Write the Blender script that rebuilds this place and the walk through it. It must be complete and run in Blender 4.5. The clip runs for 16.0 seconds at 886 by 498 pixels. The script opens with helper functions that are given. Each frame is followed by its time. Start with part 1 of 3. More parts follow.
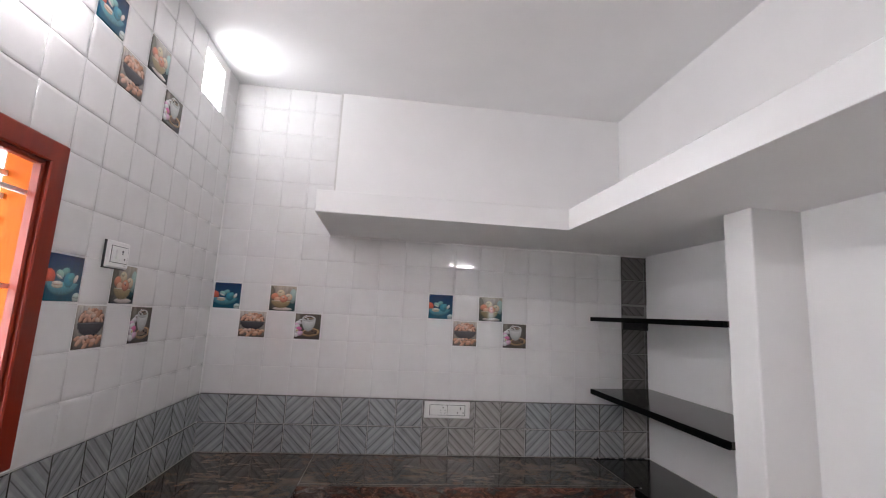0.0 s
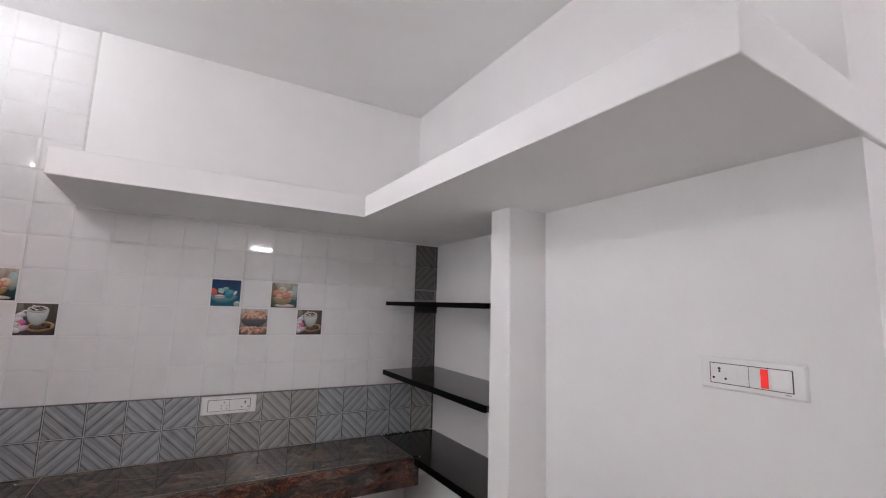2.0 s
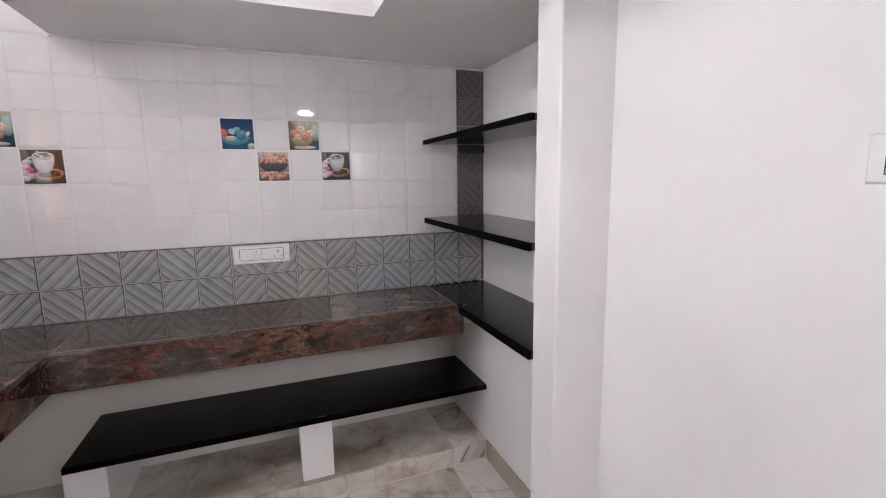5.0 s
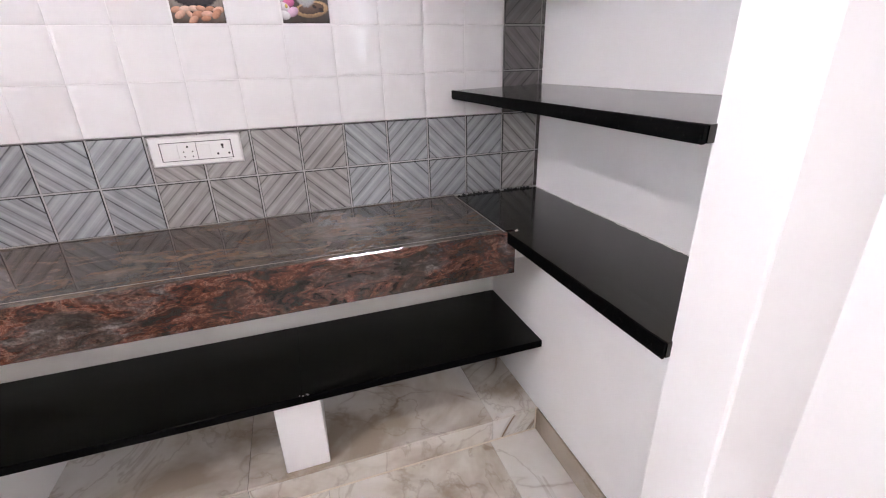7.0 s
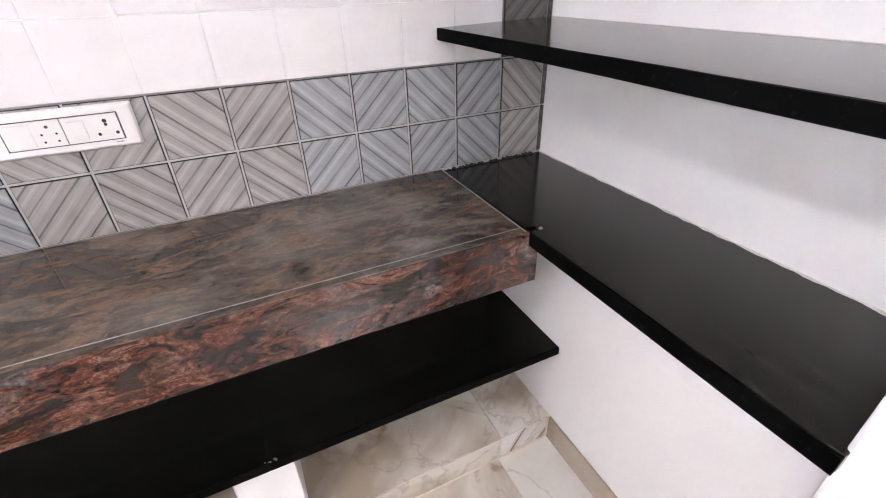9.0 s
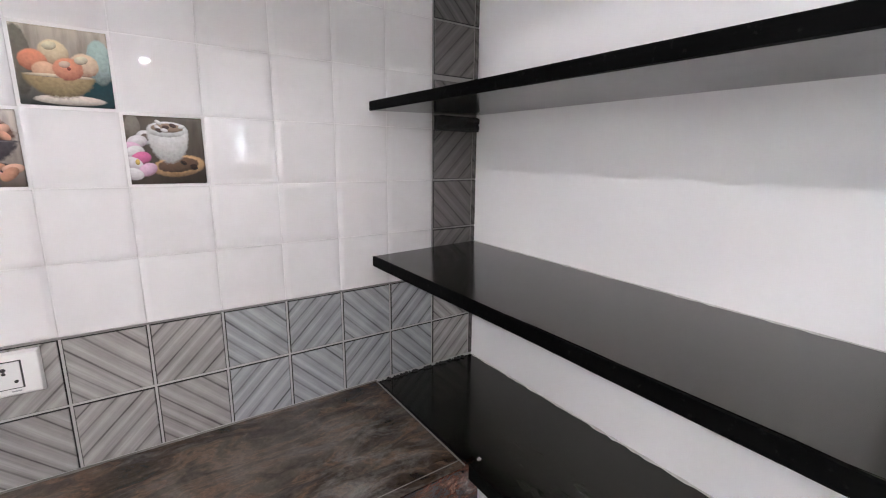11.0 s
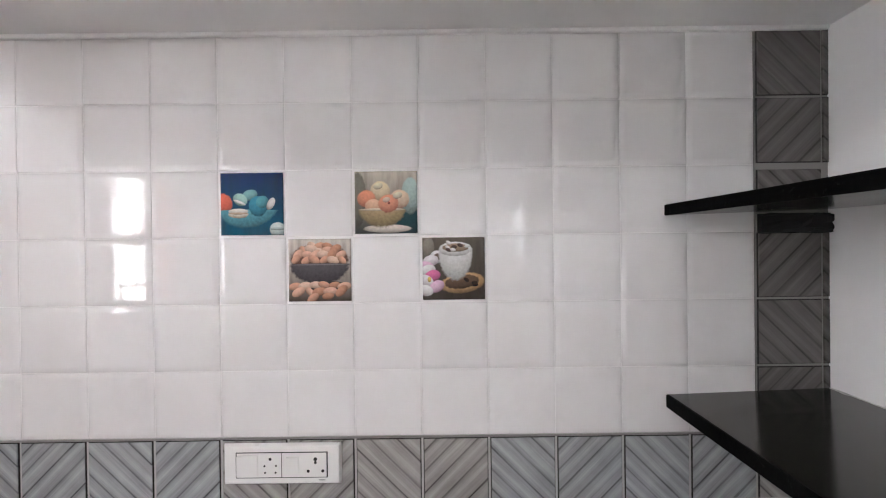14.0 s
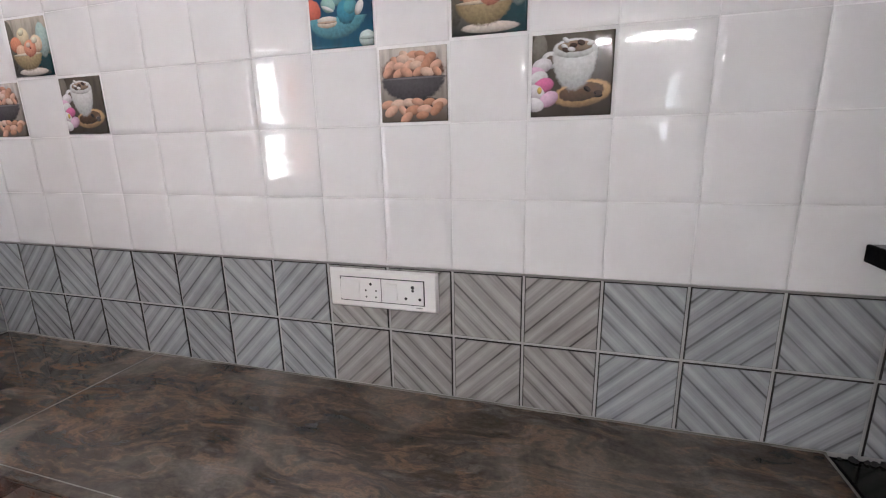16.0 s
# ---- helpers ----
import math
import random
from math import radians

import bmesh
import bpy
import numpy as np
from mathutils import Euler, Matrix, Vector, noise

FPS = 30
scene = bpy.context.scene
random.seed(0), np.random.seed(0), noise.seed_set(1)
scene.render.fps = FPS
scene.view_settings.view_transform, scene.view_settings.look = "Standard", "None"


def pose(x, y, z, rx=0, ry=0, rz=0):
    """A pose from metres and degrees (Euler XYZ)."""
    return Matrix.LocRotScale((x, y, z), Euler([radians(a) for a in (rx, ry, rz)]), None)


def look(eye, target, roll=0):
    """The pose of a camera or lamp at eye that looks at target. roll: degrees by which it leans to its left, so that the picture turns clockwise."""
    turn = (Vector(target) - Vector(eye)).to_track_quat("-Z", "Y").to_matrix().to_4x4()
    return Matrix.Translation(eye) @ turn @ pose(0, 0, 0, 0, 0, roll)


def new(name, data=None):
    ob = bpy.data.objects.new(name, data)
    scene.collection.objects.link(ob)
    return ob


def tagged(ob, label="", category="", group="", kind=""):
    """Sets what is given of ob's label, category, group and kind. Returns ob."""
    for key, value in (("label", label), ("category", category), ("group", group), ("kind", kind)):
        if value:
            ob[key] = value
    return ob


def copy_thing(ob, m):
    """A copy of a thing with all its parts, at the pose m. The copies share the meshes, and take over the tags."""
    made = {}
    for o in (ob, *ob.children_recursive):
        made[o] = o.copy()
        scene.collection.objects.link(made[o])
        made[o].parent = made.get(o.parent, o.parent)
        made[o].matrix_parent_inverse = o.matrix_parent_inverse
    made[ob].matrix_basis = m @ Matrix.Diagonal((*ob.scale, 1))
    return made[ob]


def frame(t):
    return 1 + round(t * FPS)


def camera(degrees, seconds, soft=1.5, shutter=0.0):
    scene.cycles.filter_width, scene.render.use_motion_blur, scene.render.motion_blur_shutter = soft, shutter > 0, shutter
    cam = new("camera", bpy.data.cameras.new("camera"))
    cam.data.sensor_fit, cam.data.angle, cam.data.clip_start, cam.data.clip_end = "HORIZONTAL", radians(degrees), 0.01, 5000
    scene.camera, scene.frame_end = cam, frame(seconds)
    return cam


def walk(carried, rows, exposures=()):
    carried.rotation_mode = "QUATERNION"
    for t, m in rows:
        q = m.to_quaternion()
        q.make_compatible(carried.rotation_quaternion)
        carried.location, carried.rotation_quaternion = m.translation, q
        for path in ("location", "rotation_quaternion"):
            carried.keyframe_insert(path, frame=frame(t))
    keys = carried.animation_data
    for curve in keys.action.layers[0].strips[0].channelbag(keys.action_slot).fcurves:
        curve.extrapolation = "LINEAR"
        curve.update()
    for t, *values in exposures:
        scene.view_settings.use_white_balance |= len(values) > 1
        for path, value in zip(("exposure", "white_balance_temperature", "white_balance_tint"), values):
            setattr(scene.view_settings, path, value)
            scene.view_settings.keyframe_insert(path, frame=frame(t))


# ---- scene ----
cam = camera(90.7, 16.0, soft=1.1)
EXPOSURES = [
    (0.0, -0.2, 6500, 12), (1.0, -0.24, 6500, 13), (2.0, -0.24, 6500, 13), (2.5, -0.2, 6500, 14), (3.5, -0.02, 6500, 14), (4.7, 0.26, 6500, 15),
    (7.0, 1.0, 6500, 16), (8.2, 1.52, 6500, 16), (10.3, 1.0, 6500, 12), (12.5, 0.78, 6500, 12), (14.0, 0.62, 6500, 10), (15.0, 0.5, 6500, 9), (16.0, 0.52, 6500, 11)]
PATH = [
    (0, (0.974, -2.576, 1.616), (1.2, -0.612, 1.923), 2.9),
    (0.5, (1.001, -2.577, 1.624), (1.506, -0.666, 1.925), 2.7),
    (1, (1.041, -2.602, 1.622), (1.79, -0.773, 1.93), 2.3),
    (1.5, (1.076, -2.615, 1.625), (1.995, -0.864, 1.927), 1.9),
    (2, (1.087, -2.61, 1.621), (2.083, -0.898, 1.895), 1.7),
    (2.5, (1.085, -2.599, 1.595), (2.094, -0.885, 1.812), 1.4),
    (3, (1.112, -2.586, 1.552), (2.094, -0.849, 1.693), 1.0),
    (3.5, (1.159, -2.567, 1.516), (2.09, -0.797, 1.553), 0.5),
    (4, (1.222, -2.515, 1.48), (2.084, -0.712, 1.407), 0.0),
    (4.5, (1.306, -2.439, 1.455), (2.084, -0.606, 1.272), -0.4),
    (4.7, (1.349, -2.402, 1.449), (2.091, -0.559, 1.218), -0.4),
    (7, (1.629, -1.576, 1.318), (2.205, 0.179, 0.55), -1.7),
    (7.5, (1.622, -1.396, 1.293), (2.228, 0.285, 0.394), -1.4),
    (8, (1.646, -1.264, 1.279), (2.264, 0.341, 0.257), -1.8),
    (8.2, (1.645, -1.227, 1.272), (2.288, 0.352, 0.226), -1.8),
    (10.3, (1.703, -1.114, 1.474), (2.671, 0.454, 0.698), 0.1),
    (10.5, (1.668, -1.099, 1.476), (2.723, 0.47, 0.826), 0.5),
    (11, (1.672, -1.122, 1.517), (2.778, 0.493, 1.108), 0.6),
    (11.5, (1.702, -1.127, 1.56), (2.774, 0.545, 1.321), 0.9),
    (12, (1.708, -1.127, 1.57), (2.665, 0.625, 1.455), 0.4),
    (12.5, (1.705, -1.127, 1.579), (2.452, 0.728, 1.529), -0.3),
    (13, (1.705, -1.128, 1.568), (2.173, 0.816, 1.567), -0.8),
    (13.5, (1.693, -1.081, 1.573), (1.927, 0.906, 1.582), -1.1),
    (14, (1.701, -0.977, 1.575), (1.702, 1.023, 1.563), -0.7),
    (14.5, (1.719, -0.909, 1.552), (1.438, 1.071, 1.496), -0.6),
    (15, (1.739, -0.877, 1.509), (1.257, 1.059, 1.367), -0.6),
    (15.5, (1.742, -0.867, 1.465), (1.173, 1.029, 1.183), -0.8),
    (16, (1.743, -0.857, 1.408), (1.173, 1.004, 0.947), -1.2),
]
walk(cam, [(t, look(eye, target, roll)) for t, eye, target, roll in PATH], EXPOSURES)

# ---- world, light and exposure ----
world = bpy.data.worlds.new("sky_world")
scene.world = world
world.use_nodes = True
wn = world.node_tree.nodes
sky = wn.new("ShaderNodeTexSky")
sky.sky_type = "NISHITA"
sky.sun_disc = False
sky.sun_elevation = radians(50)
sky.sun_rotation = radians(50)
world.node_tree.links.new(sky.outputs[0], wn["Background"].inputs[0])
wn["Background"].inputs[1].default_value = 0.15
sun_data = bpy.data.lights.new("sun", "SUN")
sun_data.energy, sun_data.angle, sun_data.color = 3.0, radians(0.5), (1.0, 0.96, 0.9)
sun = new("sun", sun_data)
sun.matrix_world = look((7, 6, 12), (0.5, -1.0, 0.0))


def sky_area(name, m, w, h, watts):
    """Sky light that stands in an opening of the wall."""
    d = bpy.data.lights.new(name, "AREA")
    d.shape, d.size, d.size_y, d.energy, d.color = "RECTANGLE", w, h, watts, (0.93, 0.97, 1.0)
    ob = new(name, d)
    ob.matrix_world = m
    return ob


sky_area("vent_skylight", look((-0.17, -0.34, 2.78), (1.0, -0.34, 2.76)), 0.24, 0.24, 4.0)
T = 0.15  # one tile
BULB_GLOW = 900.0
TUBE_GLOW = 185.0


# ---- material helpers ----
class Mat:
    """A node material with short calls for its nodes."""

    def __init__(self, name):
        self.m = bpy.data.materials.new(name)
        self.m.use_nodes = True
        self.t = self.m.node_tree
        self.b = self.t.nodes["Principled BSDF"]
        self.co = None

    def n(self, kind, **kw):
        node = self.t.nodes.new("ShaderNode" + kind)
        for k, v in kw.items():
            if isinstance(v, (bpy.types.NodeSocket,)):
                self.t.links.new(v, node.inputs[k])
            else:
                node.inputs[k].default_value = v
        return node

    def link(self, a, b):
        self.t.links.new(a, b)

    def set(self, key, v):
        if isinstance(v, bpy.types.NodeSocket):
            self.link(v, self.b.inputs[key])
        else:
            self.b.inputs[key].default_value = v

    def coords(self, which="Object"):
        if self.co is None:
            self.co = self.t.nodes.new("ShaderNodeTexCoord")
        return self.co.outputs[which]

    def world(self):
        return self.t.nodes.new("ShaderNodeNewGeometry").outputs["Position"]

    def mapping(self, src, scale=(1, 1, 1), rot=(0, 0, 0), loc=(0, 0, 0)):
        node = self.n("Mapping", Vector=src)
        node.inputs["Scale"].default_value = scale
        node.inputs["Rotation"].default_value = rot
        node.inputs["Location"].default_value = loc
        return node.outputs[0]

    def noise(self, src, scale, detail=4, rough=0.55, distort=0.0):
        return self.n("TexNoise", Vector=src, Scale=scale, Detail=detail, Roughness=rough, Distortion=distort).outputs["Fac"]

    def ramp(self, fac, stops):
        node = self.n("ValToRGB", Fac=fac)
        el = node.color_ramp.elements
        while len(el) < len(stops):
            el.new(0.5)
        for e, (p, c) in zip(el, stops):
            e.position = p
            e.color = (*c, 1) if not isinstance(c, (int, float)) else (c, c, c, 1)
        return node.outputs["Color"]

    def math(self, op, a, b=None, c=None):
        node = self.t.nodes.new("ShaderNodeMath")
        node.operation = op
        for i, v in enumerate((a, b, c)):
            if v is None:
                continue
            if isinstance(v, bpy.types.NodeSocket):
                self.link(v, node.inputs[i])
            else:
                node.inputs[i].default_value = v
        return node.outputs[0]

    def mix(self, fac, a, b):
        node = self.t.nodes.new("ShaderNodeMix")
        node.data_type = "RGBA"
        for i, v in ((0, fac), (6, a), (7, b)):
            if isinstance(v, bpy.types.NodeSocket):
                self.link(v, node.inputs[i])
            else:
                node.inputs[i].default_value = v if i == 0 else (*v, 1)
        return node.outputs[2]

    def bump(self, height, strength, distance=0.01):
        node = self.n("Bump", Height=height, Strength=strength, Distance=distance)
        self.link(node.outputs[0], self.b.inputs["Normal"])


def plaster(name, colour, rough=0.7):
    m = Mat(name)
    p = m.world()
    big = m.noise(p, 1.7, 3)
    fine = m.noise(p, 60, 3)
    dark = tuple(c * 0.93 for c in colour)
    m.set("Base Color", m.mix(m.ramp(big, [(0.3, 0.0), (0.7, 1.0)]), dark, colour))
    m.set("Roughness", m.math("MULTIPLY_ADD", fine, 0.15, rough - 0.07))
    m.bump(m.math("ADD", m.math("MULTIPLY", big, 1.5), m.math("MULTIPLY", fine, 0.15)), 0.12, 0.01)
    return m.m


def glazed_white():
    m = Mat("glazed_white_tile")
    p = m.world()
    r = m.t.nodes.new("ShaderNodeObjectInfo").outputs["Random"]
    n1 = m.noise(p, 9, 3)
    base = m.mix(r, (0.745, 0.732, 0.730), (0.785, 0.772, 0.770))
    m.set("Base Color", m.mix(m.ramp(n1, [(0.35, 0.0), (0.7, 1.0)]), base, (0.80, 0.79, 0.79)))
    m.set("Roughness", m.math("MULTIPLY_ADD", m.noise(p, 30), 0.03, 0.025))
    m.set("IOR", 1.55)
    sep = m.n("SeparateXYZ", Vector=m.coords("Object"))
    saw = m.math("FRACT", m.math("MULTIPLY_ADD", m.math("ADD", sep.outputs["X"], sep.outputs["Z"]), 20.0, 5.3))
    relief = m.ramp(saw, [(0.0, 0.0), (0.12, 0.8), (0.5, 1.0), (0.6, 0.55), (1.0, 0.2)])
    inner = m.math("LESS_THAN", m.math("MAXIMUM", m.math("ABSOLUTE", sep.outputs["X"]), m.math("ABSOLUTE", sep.outputs["Z"])), 0.062)
    m.bump(m.math("ADD", m.math("MULTIPLY", m.noise(p, 9, 2), 0.10), m.math("MULTIPLY", m.math("MULTIPLY", relief, inner), 0.09)), 0.09, 0.004)
    return m.m


FLUTES = (0.12, 0.27, 0.43, 0.60, 0.80)  # where the slanting grooves of a decor tile lie


def chevron(name, dark, light):
    """Grey decor tile with slanting flutes and brushed streaks."""
    m = Mat(name)
    o = m.coords("Object")
    r = m.t.nodes.new("ShaderNodeObjectInfo").outputs["Random"]
    sep = m.n("SeparateXYZ", Vector=o)
    d = m.math("ADD", sep.outputs["X"], sep.outputs["Z"])
    along = m.math("SUBTRACT", sep.outputs["X"], sep.outputs["Z"])
    streak = m.n("CombineXYZ", X=m.math("MULTIPLY", d, 170.0), Y=m.math("MULTIPLY", along, 6.0), Z=m.math("MULTIPLY", r, 37.0))
    s = m.noise(streak.outputs[0], 1.0, 3, 0.6)
    f = m.math("MULTIPLY_ADD", d, 1 / 0.3, 0.5)
    f = m.math("ADD", f, m.math("MULTIPLY", m.math("SUBTRACT", s, 0.5), 0.012))
    stops = [(0.0, 0.75)]
    for i, (lo, hi) in enumerate(zip(FLUTES, [*FLUTES[1:], 1.0])):
        w = hi - lo
        stops += [(lo - 0.012, 0.66), (lo, 0.03 if i % 2 == 0 else 0.22), (lo + 0.09 * w, 0.60), (lo + 0.40 * w, 0.95), (lo + 0.60 * w, 0.68)]
    tone = m.ramp(f, stops)
    tone = m.math("ADD", m.math("MULTIPLY", tone, 0.78), 0.06)
    tone = m.math("ADD", tone, m.math("MULTIPLY", m.math("SUBTRACT", s, 0.5), 0.50))
    tone = m.math("ADD", tone, m.math("MULTIPLY", m.math("SUBTRACT", r, 0.5), 0.12))
    tone = m.math("ADD", tone, m.math("MULTIPLY", m.math("SUBTRACT", m.noise(m.world(), 14, 4), 0.5), 0.40))
    rim = m.math("MAXIMUM", m.math("ABSOLUTE", sep.outputs["X"]), m.math("ABSOLUTE", sep.outputs["Z"]))
    rim = m.math("GREATER_THAN", rim, T / 2 - 0.0044)
    m.set("Base Color", m.mix(rim, m.mix(tone, dark, light), (0.03, 0.029, 0.028)))
    m.set("Roughness", m.math("MULTIPLY_ADD", s, 0.14, 0.10))
    m.bump(s, 0.06, 0.002)
    return m.m


def granite(name, dull):
    m = Mat(name)
    p = m.world()
    warp = m.n("TexNoise", Vector=m.mapping(p, (1.2, 2.6, 3.2)), Scale=2.6, Detail=5.0)
    mixv = m.t.nodes.new("ShaderNodeVectorMath")
    mixv.operation = "MULTIPLY_ADD"
    m.link(warp.outputs["Color"], mixv.inputs[0])
    mixv.inputs[1].default_value = (0.30, 0.30, 0.30) if dull else (0.26, 0.26, 0.26)
    m.link(p, mixv.inputs[2])
    q = m.mapping(mixv.outputs[0], (1.0, 3.6, 2.6) if dull else (1.0, 2.4, 2.2), (0.2, 0.5, 0.3))
    veins = m.noise(q, 7.5, 8, 0.66, 0.4) if dull else m.noise(q, 15, 10, 0.78, 0.8)
    grain = m.noise(p, 130, 3, 0.7)
    cloud = m.noise(q, 3.0, 5, 0.6, 0.5)
    if dull:
        c1 = m.ramp(veins, [(0.28, (0.014, 0.009, 0.006)), (0.40, (0.044, 0.031, 0.022)), (0.50, (0.078, 0.058, 0.043)), (0.57, (0.165, 0.100, 0.064)), (0.62, (0.086, 0.064, 0.048)), (0.8, (0.026, 0.019, 0.014))])
    else:
        c1 = m.ramp(veins, [(0.34, (0.004, 0.003, 0.003)), (0.42, (0.020, 0.009, 0.007)), (0.47, (0.066, 0.020, 0.012)), (0.53, (0.135, 0.045, 0.027)), (0.57, (0.24, 0.125, 0.088)), (0.61, (0.062, 0.027, 0.019)), (0.70, (0.012, 0.008, 0.008))])
    grey = m.ramp(m.noise(q, 8, 6, 0.68, 0.4), [(0.36, (0.022, 0.018, 0.016)), (0.52, (0.075, 0.062, 0.055)), (0.66, (0.24, 0.225, 0.215))])
    c2 = m.mix(m.ramp(cloud, [(0.50, 0.0), (0.60, 0.35 if dull else 0.9)]), c1, grey)
    deep = m.ramp(m.noise(q, 4.2, 6, 0.62, 0.7), [(0.36 if dull else 0.38, 0.6 if dull else 0.95), (0.5 if dull else 0.49, 0.0)])
    c3 = m.mix(deep, c2, (0.018, 0.012, 0.010))
    film = m.noise(p, 3.4, 6, 0.62, 0.4)
    if dull:
        gap = m.t.nodes.new("ShaderNodeVectorMath")
        gap.operation = "DISTANCE"
        m.link(m.mapping(p, (1.0, 0.6, 1.0)), gap.inputs[0])
        gap.inputs[1].default_value = (2.03, -0.2, 0.85)
        smear = m.math("MULTIPLY", m.ramp(gap.outputs["Value"], [(0.03, 1.0), (0.24, 0.0)]), m.ramp(m.noise(m.mapping(p, (1.0, 2.0, 1.0), (0, 0, 0.5)), 9, 7, 0.7, 0.5), [(0.45, 0.0), (0.68, 0.75)]))
        c3 = m.mix(smear, c3, (0.30, 0.29, 0.27))
        c3 = m.mix(m.ramp(film, [(0.46, 0.0), (0.66, 0.52)]), c3, (0.235, 0.210, 0.180))
    m.set("Base Color", m.mix(m.ramp(grain, [(0.35, 0.22 if dull else 0.5), (0.6, 0.0)]), c3, (0.012, 0.01, 0.01)))
    m.set("Roughness", m.math("ADD", m.math("MULTIPLY_ADD", m.noise(p, 7, 4), 0.07, 0.01), m.math("MULTIPLY", m.ramp(film, [(0.50, 0.0), (0.68, 1.0)]), 0.10 if dull else 0.0)))
    m.set("IOR", 1.52)
    m.bump(grain, 0.015, 0.002)
    return m.m


def black_stone(name, dust_level, sheen, ground):
    m = Mat(name)
    p = m.world()
    dust = m.noise(m.mapping(p, (1, 0.5, 1)), 5, 5, 0.6)
    scratch = m.noise(m.mapping(p, (26, 4, 20), (0, 0, 0.12)), 1.0, 6, 0.7)
    f = m.math("MULTIPLY", m.ramp(dust, [(0.42, 0.0), (0.72, 1.0)]), m.ramp(scratch, [(0.45, 0.1), (0.72, 1.0)]))
    m.set("Base Color", m.mix(m.math("MULTIPLY", f, dust_level), ground, (0.085, 0.080, 0.068)))
    m.set("Roughness", m.math("MULTIPLY_ADD", dust, 0.16, 0.07))
    m.set("Specular IOR Level", sheen)
    m.set("Specular Tint", (1.0, 0.965, 0.85, 1))
    m.bump(m.noise(p, 220, 2), 0.03, 0.001)
    return m.m


def sawn_edge():
    m = Mat("sawn_black_edge")
    p = m.world()
    n1 = m.noise(p, 90, 4)
    m.set("Base Color", m.mix(m.ramp(n1, [(0.62, 0.0), (0.8, 0.6)]), (0.0015, 0.0015, 0.0015), (0.03, 0.03, 0.03)))
    m.set("Roughness", 0.65)
    m.set("Specular IOR Level", 0.04)
    m.bump(n1, 0.3, 0.002)
    return m.m


def marble(name, tones):
    m = Mat(name)
    r = m.t.nodes.new("ShaderNodeObjectInfo").outputs["Random"]
    p = m.world()
    shift = m.n("CombineXYZ", X=m.math("MULTIPLY", r, 9.0), Y=m.math("MULTIPLY", r, 23.0), Z=0.0)
    add = m.t.nodes.new("ShaderNodeVectorMath")
    m.link(p, add.inputs[0])
    m.link(shift.outputs[0], add.inputs[1])
    q = add.outputs[0]
    a = m.noise(q, 1.25, 5, 0.5, 1.3)
    vein = m.math("ABSOLUTE", m.math("SUBTRACT", a, 0.5))
    b = m.math("ABSOLUTE", m.math("SUBTRACT", m.noise(q, 1.9, 5, 0.56, 1.5), 0.5))
    cloud = m.noise(q, 1.8, 5, 0.55, 0.5)
    base = m.ramp(cloud, list(zip((0.36, 0.47, 0.62), tones)))
    c = m.mix(m.ramp(b, [(0.0, 0.34), (0.005, 0.24), (0.018, 0.0)]), base, (0.27, 0.205, 0.14))
    some = m.ramp(m.noise(q, 1.1, 2), [(0.45, 0.0), (0.6, 1.0)])
    line = m.math("MULTIPLY", m.ramp(vein, [(0.0, 1.0), (0.005, 0.75), (0.011, 0.25), (0.03, 0.0)]), some)
    m.set("Base Color", m.mix(line, c, (0.20, 0.115, 0.055)))
    m.set("Roughness", m.math("MULTIPLY_ADD", cloud, 0.1, 0.1))
    return m.m


def simple(name, colour, rough, metal=0.0, spread=0.12, scale=25.0):
    m = Mat(name)
    n1 = m.noise(m.world(), scale, 4)
    m.set("Base Color", m.mix(n1, tuple(c * (1 - spread) for c in colour), tuple(min(1, c * (1 + spread)) for c in colour)))
    m.set("Roughness", m.math("MULTIPLY_ADD", n1, 0.12, rough - 0.06))
    m.set("Metallic", metal)
    return m.m


def painted_wood(name, colour, gloss=0.25, rough=0.22):
    m = Mat(name)
    p = m.mapping(m.world(), (30, 30, 2.5))
    g = m.noise(p, 1.6, 5, 0.6)
    m.set("Base Color", m.mix(g, tuple(c * 0.7 for c in colour), tuple(min(1, c * 1.2) for c in colour)))
    m.set("Roughness", m.math("MULTIPLY_ADD", g, 0.15, rough))
    m.set("Specular IOR Level", gloss)
    m.bump(g, 0.15, 0.003)
    return m.m


def glow(name, colour, strength):
    m = Mat(name)
    m.set("Base Color", (*colour, 1))
    m.set("Emission Color", (*colour, 1))
    m.set("Emission Strength", strength)
    return m.m


